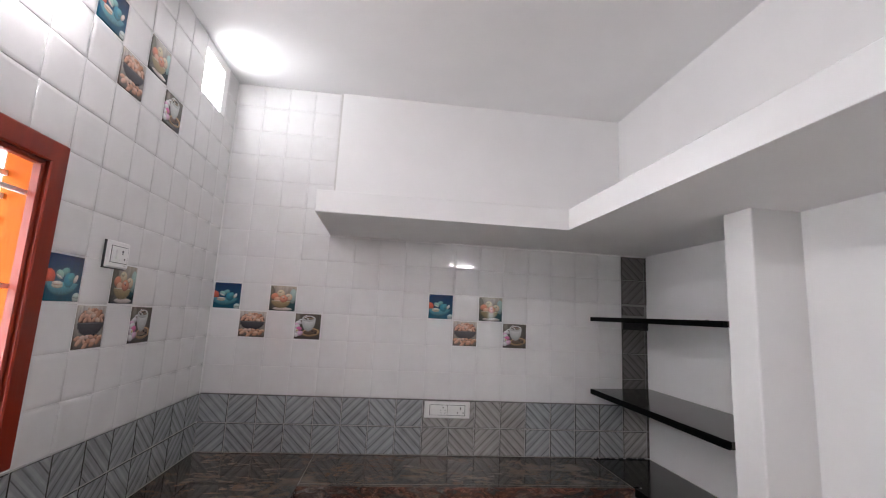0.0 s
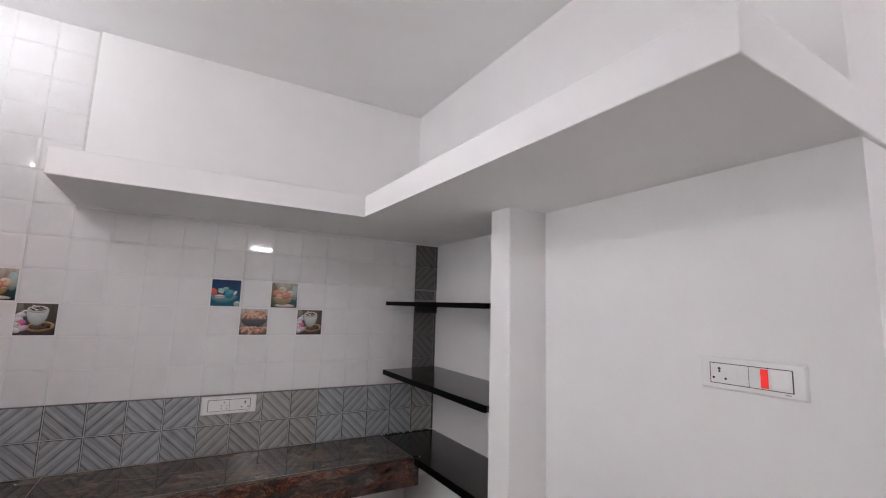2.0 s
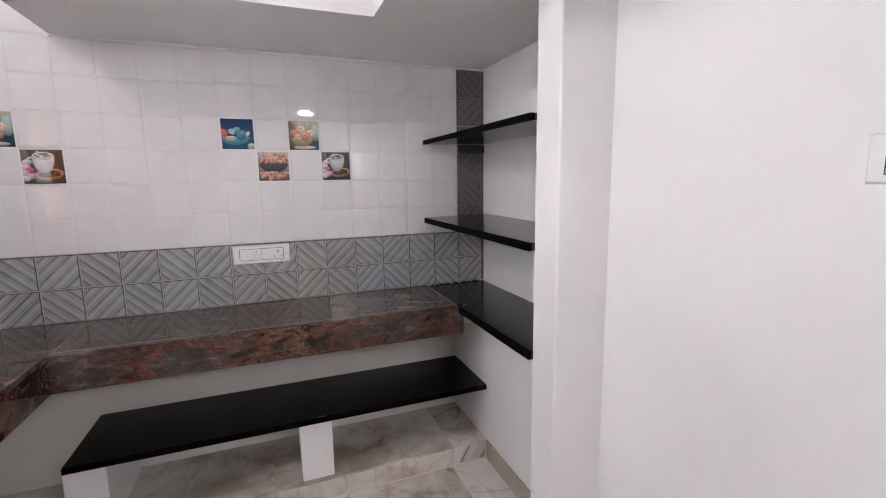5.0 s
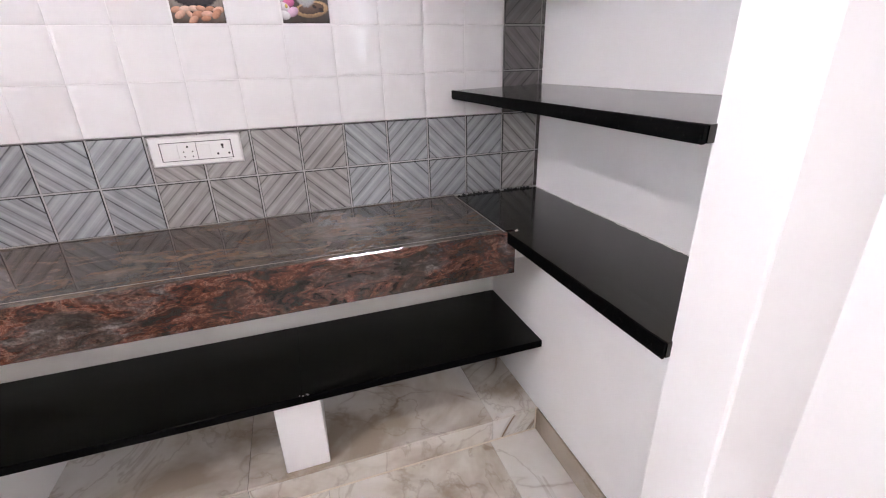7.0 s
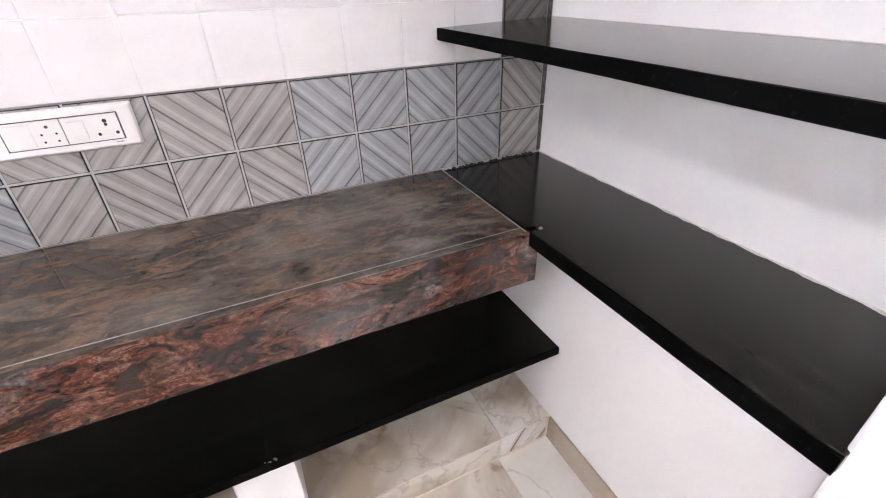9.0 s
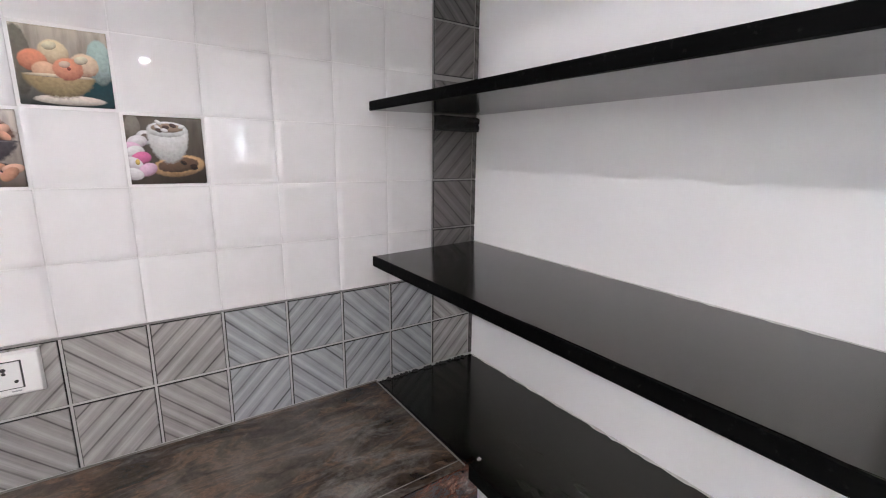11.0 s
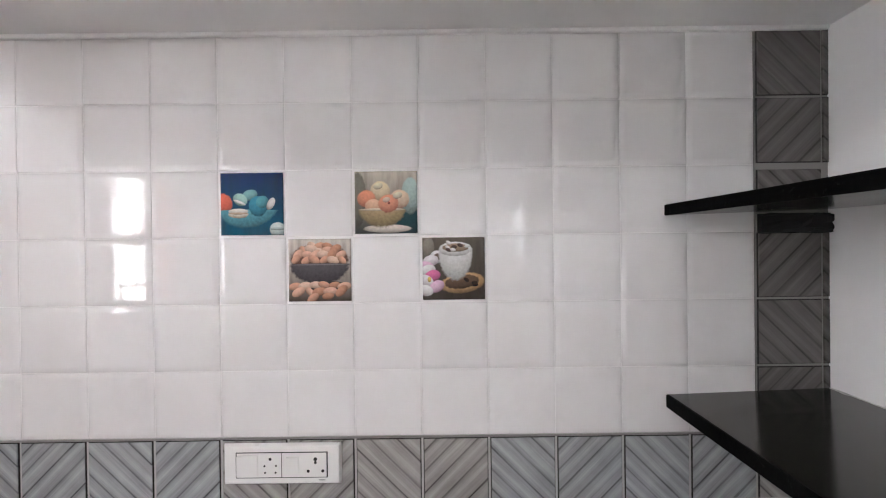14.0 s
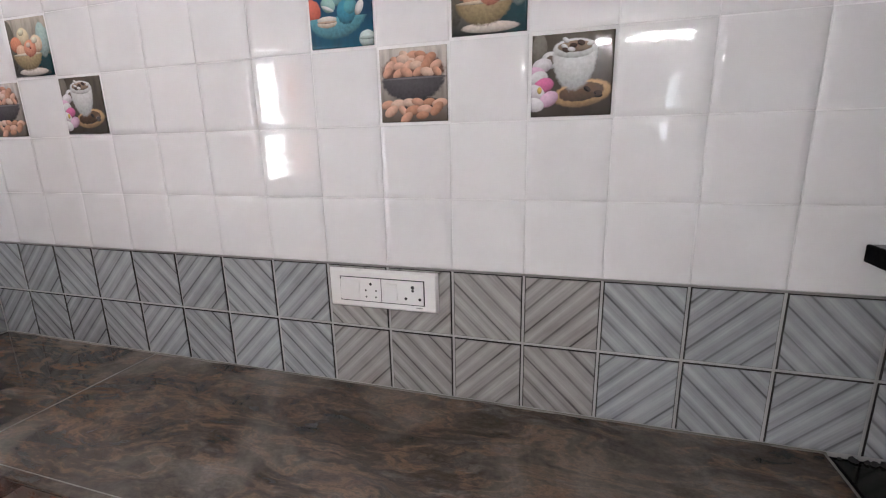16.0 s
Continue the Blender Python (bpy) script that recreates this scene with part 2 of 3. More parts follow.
def picture(name, ground, shapes):
    """A glazed photo print: soft ellipses laid over a graded ground, in tile units from -1 to 1."""
    m = Mat(name)
    o = m.coords("Object")
    sep = m.n("SeparateXYZ", Vector=o)
    x = m.math("MULTIPLY", sep.outputs["X"], 1 / 0.070)
    y = m.math("MULTIPLY", sep.outputs["Z"], 1 / 0.070)
    grain = m.noise(o, 160, 4)
    low, high = ground
    col = m.mix(m.math("MULTIPLY_ADD", y, 0.5, 0.5), low, high)
    col = m.mix(m.ramp(m.noise(m.mapping(o, (60, 1, 12)), 1.0, 4), [(0.45, 0.0), (0.8, 0.5)]), col, tuple(c * 0.45 for c in low))
    for cx, cy, rx, ry, rot, c, top in shapes:
        ca, sa = math.cos(rot), math.sin(rot)
        u = m.math("SUBTRACT", x, cx)
        v = m.math("SUBTRACT", y, cy)
        a = m.math("MULTIPLY_ADD", v, sa / rx, m.math("MULTIPLY", u, ca / rx))
        b = m.math("MULTIPLY_ADD", u, -sa / ry, m.math("MULTIPLY", v, ca / ry))
        d = m.math("ADD", m.math("MULTIPLY", a, a), m.math("MULTIPLY", b, b))
        core = m.math("MULTIPLY_ADD", d, -0.22, 0.22)
        d = m.math("ADD", d, m.math("MULTIPLY", m.math("SUBTRACT", grain, 0.5), 0.4))
        if top is not None:  # cut flat above this height
            d = m.math("ADD", d, m.math("MULTIPLY", m.math("MAXIMUM", m.math("SUBTRACT", y, top), 0.0), 40.0))
        mask = m.ramp(d, [(0.80, 1.0), (1.05, 0.0)])
        lit = m.mix(m.math("MULTIPLY_ADD", b, 0.36, m.math("ADD", core, m.math("MULTIPLY_ADD", grain, 0.45, 0.10))), tuple(k * 0.32 for k in c), tuple(min(1, k * 1.6) for k in c))
        col = m.mix(mask, col, lit)
    m.set("Base Color", m.n("Gamma", Color=col, Gamma=1.08).outputs[0])
    m.set("Roughness", 0.04)
    return m.m


WHITE_PAINT = plaster("white_wall_paint", (0.865, 0.852, 0.849))
LOFT_PAINT = plaster("white_loft_paint", (0.86, 0.85, 0.848), 0.65)
CEILING_PAINT = plaster("white_ceiling_paint", (0.87, 0.86, 0.855), 0.8)
CREAM_PAINT = plaster("cream_white_paint", (0.83, 0.815, 0.77), 0.7)
WHITE_GROUT = plaster("white_grout", (0.84, 0.83, 0.825), 0.6)
DARK_GROUT = plaster("dark_grout", (0.22, 0.208, 0.20), 0.8)
BAND_GROUT = plaster("pale_grey_band_grout", (0.44, 0.43, 0.42), 0.8)
GREY_GROUT = plaster("grey_grout", (0.46, 0.445, 0.43), 0.8)
WHITE_TILE = glazed_white()
CHEVRON_BLUE = chevron("grey_blue_decor_tile", (0.052, 0.055, 0.057), (0.49, 0.508, 0.522))
CHEVRON_BROWN = chevron("grey_brown_decor_tile", (0.054, 0.049, 0.046), (0.49, 0.47, 0.452))
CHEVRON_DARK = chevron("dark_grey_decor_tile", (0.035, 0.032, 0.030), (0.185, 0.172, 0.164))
GRANITE = granite("red_brown_granite", False)
GRANITE_TOP = granite("dull_brown_granite", True)
BLACK = black_stone("polished_black_stone", 0.2, 0.75, (0.004, 0.0039, 0.003))
# same black stone, with the shade under the counter put into its colour and sheen
BLACK_SHADED = black_stone("black_stone_under_counter", 0.10, 0.18, (0.002, 0.002, 0.002))
BLACK_DUSTY = black_stone("dusty_black_stone", 0.7, 0.42, (0.004, 0.0038, 0.0033))
SAWN = sawn_edge()
MARBLE = marble("marble_look_floor_tile", ((0.42, 0.35, 0.27), (0.66, 0.62, 0.55), (0.77, 0.75, 0.715)))
MARBLE_BEIGE = marble("beige_marble_skirting", ((0.27, 0.21, 0.155), (0.37, 0.305, 0.24), (0.45, 0.385, 0.315)))
PLASTIC = simple("white_plastic", (0.82, 0.81, 0.80), 0.3, spread=0.02)
SEAM = simple("dark_seam", (0.03, 0.03, 0.03), 0.6)
HOLE = simple("socket_hole", (0.02, 0.02, 0.02), 0.7)
CREAM_JOINT = simple("cream_joint_cement", (0.66, 0.58, 0.46), 0.8, spread=0.2, scale=40)
CEMENT_LIGHT = simple("light_grey_cement", (0.20, 0.185, 0.165), 0.85, spread=0.4, scale=60)
CEMENT_WHITE = simple("white_cement", (0.62, 0.60, 0.58), 0.85, spread=0.3, scale=50)
CEMENT = simple("smeared_cement", (0.35, 0.33, 0.31), 0.85, spread=0.4, scale=60)
TAR = simple("black_filler", (0.012, 0.012, 0.012), 0.75, spread=0.4, scale=80)
WOOD = painted_wood("red_brown_painted_wood", (0.21, 0.017, 0.004), 0.3, 0.25)
ORANGE = painted_wood("orange_painted_wood", (0.36, 0.075, 0.004), 0.08, 0.55)
STEEL_GREY = simple("grey_print", (0.4, 0.4, 0.4), 0.5)
STEEL = simple("white_painted_steel", (0.75, 0.75, 0.75), 0.4)
RED_LAMP = glow("red_indicator", (0.90, 0.010, 0.006), 0.2)
BULB = glow("bulb_glow", (0.985, 0.95, 0.985), BULB_GLOW)
TUBE = glow("tube_glow", (0.985, 0.95, 0.985), TUBE_GLOW)


# ---- geometry helpers ----
def box(bm, x0, x1, y0, y1, z0, z1):
    x0, x1 = min(x0, x1), max(x0, x1)
    y0, y1 = min(y0, y1), max(y0, y1)
    z0, z1 = min(z0, z1), max(z0, z1)
    v = [bm.verts.new((x, y, z)) for x in (x0, x1) for y in (y0, y1) for z in (z0, z1)]
    for f in ((0, 1, 3, 2), (4, 6, 7, 5), (0, 4, 5, 1), (2, 3, 7, 6), (0, 2, 6, 4), (1, 5, 7, 3)):
        bm.faces.new([v[i] for i in f])
    return v


def boxes(*bs):
    bm = bmesh.new()
    for b in bs:
        box(bm, *b)
    return bm


def rounded(bm, width, segments=2):
    bmesh.ops.bevel(bm, geom=list(bm.edges), offset=width, segments=segments, profile=0.5, affect="EDGES")
    return bm


def prism(points, z0, z1):
    """An upright solid over an outline, counter-clockwise seen from above."""
    bm = bmesh.new()
    lo = [bm.verts.new((x, y, z0)) for x, y in points]
    hi = [bm.verts.new((x, y, z1)) for x, y in points]
    n = len(points)
    bm.faces.new(lo[::-1])
    bm.faces.new(hi)
    for i in range(n):
        bm.faces.new((lo[i], lo[(i + 1) % n], hi[(i + 1) % n], hi[i]))
    return bm


def cylinder(bm, centre, axis, radius, length, seg=16):
    m = Matrix.Translation(centre) @ Vector((0, 0, 1)).rotation_difference(Vector(axis)).to_matrix().to_4x4()
    bmesh.ops.create_cone(bm, cap_ends=True, segments=seg, radius1=radius, radius2=radius, depth=length, matrix=m)
    return bm


def mesh_of(name, bm, material, smooth=False):
    me = bpy.data.meshes.new(name)
    bm.to_mesh(me)
    bm.free()
    me.materials.append(material)
    if smooth:
        for p in me.polygons:
            p.use_smooth = True
    return me


def part(name, bm, material, parent=None, label="", smooth=False):
    ob = new(name, mesh_of(name, bm, material, smooth))
    ob.parent = parent
    if label:
        ob["label"] = label
    return ob


def structure(name, bm, material, label, category):
    return tagged(part(name, bm, material), label, category, kind="structure")


# ---- plan ----
Z_BAND = 1.15       # top of the grey tile band
Z_COUNTER = 0.85
Z_LOFT = 2.055
LOFT_TOP = 2.16
Z_CEIL = 2.935
X_NICHE, X_WALL, X_PILLAR, X_HALF, X_UPPER = 2.565, 2.425, 2.226, 2.37, 2.385
Y_PILLAR_FAR, Y_PILLAR_NEAR, Y_END = -1.069, -1.2, -2.255
WIN = (-1.84, -1.21, 1.16, 2.055)
VENT = (-0.475, -0.20, 2.635, 2.895)
X_EAST, Y_SOUTH = 3.6, -4.3

# ---- setting ----
floor = structure("floor", boxes((-0.25, X_EAST + 0.2, Y_SOUTH - 0.2, 0.2, -0.12, -0.011)), GREY_GROUT, "cream marble-look vitrified tile floor with brown veins", "floor")
ceiling = structure("ceiling", boxes((-0.25, X_EAST + 0.2, Y_SOUTH - 0.2, 0.2, Z_CEIL, Z_CEIL + 0.12)), CEILING_PAINT, "flat white painted plaster ceiling", "ceiling")
wall_back = structure("wall_back", boxes((-0.22, 2.8, 0.006, 0.2, -0.01, Z_CEIL)), WHITE_GROUT, "kitchen wall with white glazed tiles above the counter", "wall")
w0, w1, w2, w3 = WIN
v0, v1, v2, v3 = VENT
wall_left = structure("wall_left", boxes(
    (-0.22, -0.006, Y_SOUTH, w0, -0.01, Z_CEIL), (-0.22, -0.006, w0, w1, -0.01, w2), (-0.22, -0.006, w0, w1, w3, Z_CEIL),
    (-0.22, -0.006, w1, v0, -0.01, Z_CEIL), (-0.22, -0.006, v0, v1, -0.01, v2), (-0.22, -0.006, v0, v1, v3, Z_CEIL),
    (-0.22, -0.006, v1, 0.006, -0.01, Z_CEIL)), WHITE_GROUT, "white tiled kitchen wall with a window and a high vent", "wall")
# the painted stretches under the counter
part("lower_paint", boxes((0.004, X_HALF, -0.004, 0.006, -0.01, Z_COUNTER - 0.04)), CREAM_PAINT, wall_back)
part("lower_paint", boxes((-0.006, 0.004, -2.5, -0.004, -0.01, Z_COUNTER - 0.04)), CREAM_PAINT, wall_left)
part("upper_plaster", boxes((0.613, X_UPPER, -0.016, 0.006, LOFT_TOP - 0.02, Z_CEIL - 0.001)), WHITE_PAINT, wall_back, "white painted plaster above the loft, standing proud of the tiles")
part("cement_edge", boxes((0.6005, 0.6125, -0.004, 0.0055, LOFT_TOP - 0.02, Z_CEIL - 0.001)), CEMENT_WHITE, wall_back, "grey cement gap beside the upper plaster")
wall_right = structure("wall_right", boxes(
    (X_NICHE, 2.8, Y_PILLAR_FAR, 0.006, -0.01, Z_LOFT + 0.02), (X_WALL, 2.8, Y_END, Y_PILLAR_NEAR, -0.01, Z_LOFT + 0.02),
    (X_UPPER, 2.8, Y_END, 0.006, LOFT_TOP - 0.02, Z_CEIL)), WHITE_PAINT, "smooth white painted wall beside the shelf niche", "wall")
pillar = structure("pillar", rounded(boxes((X_PILLAR, 2.8, Y_PILLAR_NEAR, Y_PILLAR_FAR, -0.01, Z_LOFT + 0.02)), 0.006), WHITE_PAINT, "square white painted pillar closing the shelf niche", "pillar")
half_wall = structure("half_wall", rounded(boxes((X_HALF, X_NICHE + 0.01, Y_PILLAR_FAR - 0.01, 0.003, -0.01, Z_COUNTER - 0.037)), 0.004), WHITE_PAINT, "low white painted wall under the black stone slab", "wall")
wall_return = structure("wall_return", boxes((2.8, X_EAST + 0.2, Y_END, Y_END + 0.15, -0.01, Z_CEIL)), WHITE_PAINT, "white painted wall at the kitchen mouth", "wall")
wall_east = structure("wall_east", boxes((X_EAST, X_EAST + 0.2, Y_SOUTH, Y_END, -0.01, Z_CEIL)), WHITE_PAINT, "plain white painted wall", "wall")
S = (2.55, 2.67, 1.45, 2.06)
wall_south = structure("wall_south", boxes(
    (-0.22, S[0], Y_SOUTH - 0.2, Y_SOUTH, -0.01, Z_CEIL), (S[1], X_EAST + 0.2, Y_SOUTH - 0.2, Y_SOUTH, -0.01, Z_CEIL),
    (S[0], S[1], Y_SOUTH - 0.2, Y_SOUTH, -0.01, S[2]), (S[0], S[1], Y_SOUTH - 0.2, Y_SOUTH, S[3], Z_CEIL)), WHITE_PAINT, "plain white painted wall with a narrow opening", "wall")
bm = prism([(0.605, 0.004), (0.605, -0.565), (1.82, -0.565), (1.836, Y_END - 0.021), (2.7, Y_END - 0.010), (2.7, 0.004)], Z_LOFT, LOFT_TOP)
for v in bm.verts:
    if abs(v.co.y + 0.565) < 0.001:
        v.co.z += 0.010
loft = structure("loft", rounded(bm, 0.004), LOFT_PAINT, "L-shaped white painted concrete loft slab under the ceiling", "loft")
plinth = structure("plinth", boxes((0.004, X_HALF, -0.425, -0.004, -0.01, 0.09)), GREY_GROUT, "raised marble-tiled plinth under the counter", "plinth")
backdrop = structure("backdrop", boxes((-2.6, -2.5, -9.0, 3.0, -0.2, 6.0)), glow("bright_haze", (0.95, 0.97, 1.0), 16.5), "bright white daylight haze outside the window", "backdrop")
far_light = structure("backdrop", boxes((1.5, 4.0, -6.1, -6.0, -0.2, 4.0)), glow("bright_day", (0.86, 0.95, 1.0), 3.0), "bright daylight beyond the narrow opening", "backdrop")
ground = structure("ground", boxes((-60, -0.3, -60, 60, -0.3, -0.15)), simple("dusty_ground", (0.25, 0.22, 0.18), 0.9), "bare ground outside the window", "ground")

part("caulk_bead", rounded(boxes((0.61, X_NICHE - 0.002, -0.008, 0.004, Z_LOFT - 0.009, Z_LOFT + 0.002)), 0.003), WHITE_PAINT, wall_back, "thin white caulk line between tiles and loft")

# ---- counter, shelves and supports ----
counter = new("granite_counter")
tagged(counter, "polished red-brown granite L-shaped kitchen counter along tiled walls", "counter")
part("worktop", rounded(boxes((0.627, 2.196, -0.45, -0.002, Z_COUNTER - 0.022, Z_COUNTER)), 0.002), GRANITE_TOP, counter)
part("worktop", rounded(boxes((0.002, 0.624, -2.5, -0.002, Z_COUNTER - 0.022, Z_COUNTER)), 0.002), GRANITE_TOP, counter)
part("fascia", rounded(boxes((0.622, 2.235, -0.452, -0.43, 0.706, Z_COUNTER - 0.003)), 0.002), GRANITE, counter, "tall front edge of red and black veined granite")
part("fascia", rounded(boxes((0.60, 0.622, -2.5, -0.448, 0.706, Z_COUNTER - 0.003)), 0.002), GRANITE, counter)
part("base_slab", boxes((0.006, X_HALF - 0.003, -0.428, -0.005, 0.745, Z_COUNTER - 0.023), (0.006, 0.598, -2.48, -0.43, 0.745, Z_COUNTER - 0.023)), CREAM_PAINT, counter)


def cement_line(name, x0, x1, y0, y1, z, wobble, seed, parent=None, material=None, drop=0.0):
    """A thin uneven line of cement lying on the counter, along x or y."""
    rng = random.Random(seed)
    along_x = abs(x1 - x0) > abs(y1 - y0)
    n = 60
    bm = bmesh.new()
    ring = []
    for i in range(n + 1):
        t = i / n
        w = wobble * rng.random() ** 2
        if along_x:
            x = x0 + (x1 - x0) * t
            ring.append([bm.verts.new(c) for c in ((x, y0 - w, z - 0.001), (x, y0 - w * 0.4, z + 0.0012), (x, y1, z + 0.0016), (x, y1, z - 0.001))])
        else:
            y = y0 + (y1 - y0) * t
            z -= drop / n
            ring.append([bm.verts.new(c) for c in ((x0 - w, y, z - 0.001), (x0 - w * 0.4, y, z + 0.0006), (x1 + w * 0.4, y, z + 0.0006), (x1 + w, y, z - 0.001))])
    for p, q in zip(ring, ring[1:]):
        for k in range(3):
            bm.faces.new((p[k], p[k + 1], q[k + 1], q[k]))
    bmesh.ops.recalc_face_normals(bm, faces=list(bm.faces))
    return part(name, bm, material or CEMENT_LIGHT, parent or counter, "thin uneven cement joint")


cement_line("cement_joint", 0.02, 2.2, -0.004, 0.0, Z_COUNTER, 0.005, 1)
cement_line("cement_joint", 0.6245, 0.6265, -0.449, -0.004, Z_COUNTER, 0.0006, 2)
cement_line("cement_joint", 2.196, 2.2, -0.45, -0.004, Z_COUNTER - 0.001, 0.0015, 3)
cement_line("edge_joint", 0.63, 2.196, -0.4305, -0.4292, Z_COUNTER - 0.0004, 0.0006, 6)


def uneven_slab(x0, x1, y0, y1, z0, z1, amp, seed, fall=0.0, taper=0.0, lean=0.0):
    """A stone board with slightly hand-cut long edges; fall: how far it sinks, taper: how much narrower it gets, from end to end; lean: how much its back stands higher."""
    rng = random.Random(seed)
    n = 26
    pts = []
    for i in range(n + 1):
        t = i / n
        pts.append((x0 + taper * t + (rng.random() - 0.5) * amp, y1 + (y0 - y1) * t))
    back = []
    for i in range(n + 1):
        t = i / n
        back.append((x1 + (rng.random() - 0.5) * amp, y0 + (y1 - y0) * t))
    bm = prism(pts + back, z0, z1)
    for v in bm.verts:
        v.co.z += lean * (v.co.x - x0) / (x1 - x0) - fall * (y1 - v.co.y) / (y1 - y0)
    bmesh.ops.bevel(bm, geom=[e for e in bm.edges if abs(e.verts[0].co.z - e.verts[1].co.z) < 0.006], offset=0.0015, segments=1, affect="EDGES")
    return bm


def stone_shelf(name, label, material, x0, z0, z1, seed, fall, taper, lean):
    """A stone board in the niche: polished board and a sawn front edge."""
    ob = tagged(new(name), label, "shelf", "black stone shelves")
    part("board", uneven_slab(x0, X_NICHE - 0.003, -1.075, -0.004, z0, z1, 0.0025, seed, fall, taper, lean), material, ob)
    part("front_edge", uneven_slab(x0 - 0.003, x0 + 0.003, -1.0752, -0.004, z0 - 0.0006, z1 + 0.0006, 0.0012, seed + 9, fall, taper), SAWN, ob, "rough sawn matt black front edge")
    cement_line("back_joint", X_NICHE - 0.007, X_NICHE - 0.004, -0.006, -1.065, z1 + lean + 0.0006, 0.007, seed + 40, ob, CEMENT_WHITE, fall)
    return ob


stone_shelf("stone_slab", "dusty black stone slab on the low niche wall", BLACK_DUSTY, 2.205, Z_COUNTER - 0.037, Z_COUNTER - 0.003, 3, 0.0, 0.010, 0.0)
stone_shelf("wall_shelf", "black polished stone shelf built into the white niche", BLACK, 2.198, 1.211, 1.239, 4, 0.010, 0.014, 0.010)
shelf_high = stone_shelf("wall_shelf", "upper black stone shelf with a chipped front edge", BLACK, 2.198, 1.638, 1.661, 5, 0.008, 0.022, 0.009)
bm = bmesh.new()
chip_rng = random.Random(17)
for i in range(9):
    bmesh.ops.create_icosphere(bm, subdivisions=1, radius=1, matrix=Matrix.LocRotScale((2.2138, -0.985 + 0.040 * (chip_rng.random() - 0.5), 1.648 + 0.010 * (chip_rng.random() - 0.5)), Euler((chip_rng.random(), chip_rng.random(), chip_rng.random())), (0.0016, 0.008, 0.0045)))
part("chip", bm, simple("grey_chipped_stone", (0.10, 0.115, 0.115), 0.7, spread=0.4, scale=200), shelf_high, "pale grey chip in the edge")
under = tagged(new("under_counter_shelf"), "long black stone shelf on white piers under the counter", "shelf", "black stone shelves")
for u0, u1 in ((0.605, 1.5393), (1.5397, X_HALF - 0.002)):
    part("board", rounded(boxes((u0, u1, -0.429, -0.012, 0.378, 0.403)), 0.0008), BLACK_SHADED, under)
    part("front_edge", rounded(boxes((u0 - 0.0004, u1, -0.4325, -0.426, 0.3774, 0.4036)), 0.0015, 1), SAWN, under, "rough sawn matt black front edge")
pier = tagged(part("shelf_pier", rounded(boxes((1.45, 1.59, -0.415, -0.03, 0.1, 0.3775)), 0.004), WHITE_PAINT), "white painted masonry pier under the black shelf", "pier", "shelf piers")
copy_thing(pier, Matrix.Translation((-0.855, 0, 0)))


# ---- window and vent ----
def mitred_frame(x0, x1, opening, width):
    """One closed rectangular frame in a wall of constant x, with eased inner and outer edges."""
    y0, y1, z0, z1 = opening
    bm = bmesh.new()
    rings = []
    for x, inset in ((x0, 0.0), (x1 - 0.004, 0.0), (x1, 0.004), (x1, width - 0.004), (x1 - 0.004, width), (x0, width)):
        rings.append([bm.verts.new(c) for c in ((x, y0 + inset, z0 + inset), (x, y1 - inset, z0 + inset), (x, y1 - inset, z1 - inset), (x, y0 + inset, z1 - inset))])
    for i in range(len(rings)):
        a, b = rings[i], rings[(i + 1) % len(rings)]
        for k in range(4):
            bm.faces.new((a[k], a[(k + 1) % 4], b[(k + 1) % 4], b[k]))
    bmesh.ops.recalc_face_normals(bm, faces=bm.faces)
    return bm


def window():
    y0, y1, z0, z1 = WIN
    ob = tagged(new("window_1"), "red-brown wooden window with orange lining and white steel grille", "window", kind="structure")
    fw = 0.062
    part("window_frame", mitred_frame(-0.03, 0.008, WIN, fw), WOOD, ob, "glossy red-brown painted wooden frame")
    lip = (y0 + fw - 0.001, y1 - fw + 0.001, z0 + fw - 0.001, z1 - fw + 0.001)
    part("inner_bead", mitred_frame(-0.028, -0.004, lip, 0.014), WOOD, ob, "narrow red-brown bead inside the frame")
    for i in range(3):
        z = 1.90 - 0.26 * i
        part("grille_bar", boxes((-0.058, -0.046, y0 + 0.03, y1 - 0.03, z - 0.006, z + 0.006)), STEEL, ob, "white painted steel bar")
    for i in range(11):
        z = 1.955 - 0.066 * i
        part("grille_bar", boxes((-0.128, -0.118, y0 + 0.03, y1 - 0.03, z - 0.0075, z + 0.0075)), STEEL, ob)
    for i in range(1, 4):
        y = y0 + fw + (y1 - y0 - 2 * fw) * i / 4
        part("grille_bar", boxes((-0.070, -0.0605, y - 0.006, y + 0.006, z0 + 0.03, z1 - 0.03)), STEEL, ob)
    for b in ((y0, y0 + 0.035, z0, z1), (y1 - 0.035, y1, z0, z1), (y0 + 0.035, y1 - 0.035, z0, z0 + 0.035), (y0 + 0.035, y1 - 0.035, z1 - 0.035, z1)):
        part("lining", rounded(boxes((-0.13, -0.031, *b)), 0.003), ORANGE, ob, "orange painted wooden lining")
        part("reveal", boxes((-0.219, -0.131, *b)), WHITE_PAINT, ob, "white plastered outer reveal")
    return ob


window()
vent = tagged(new("vent_opening"), "square white-plastered vent opening high in the tiled wall", "vent", kind="structure")
part("vent_lining", boxes((-0.22, -0.004, v0, v0 + 0.012, v2, v3), (-0.22, -0.004, v1 - 0.012, v1, v2, v3), (-0.22, -0.004, v0, v1, v2, v2 + 0.012), (-0.22, -0.004, v0, v1, v3 - 0.012, v3)), WHITE_PAINT, vent)


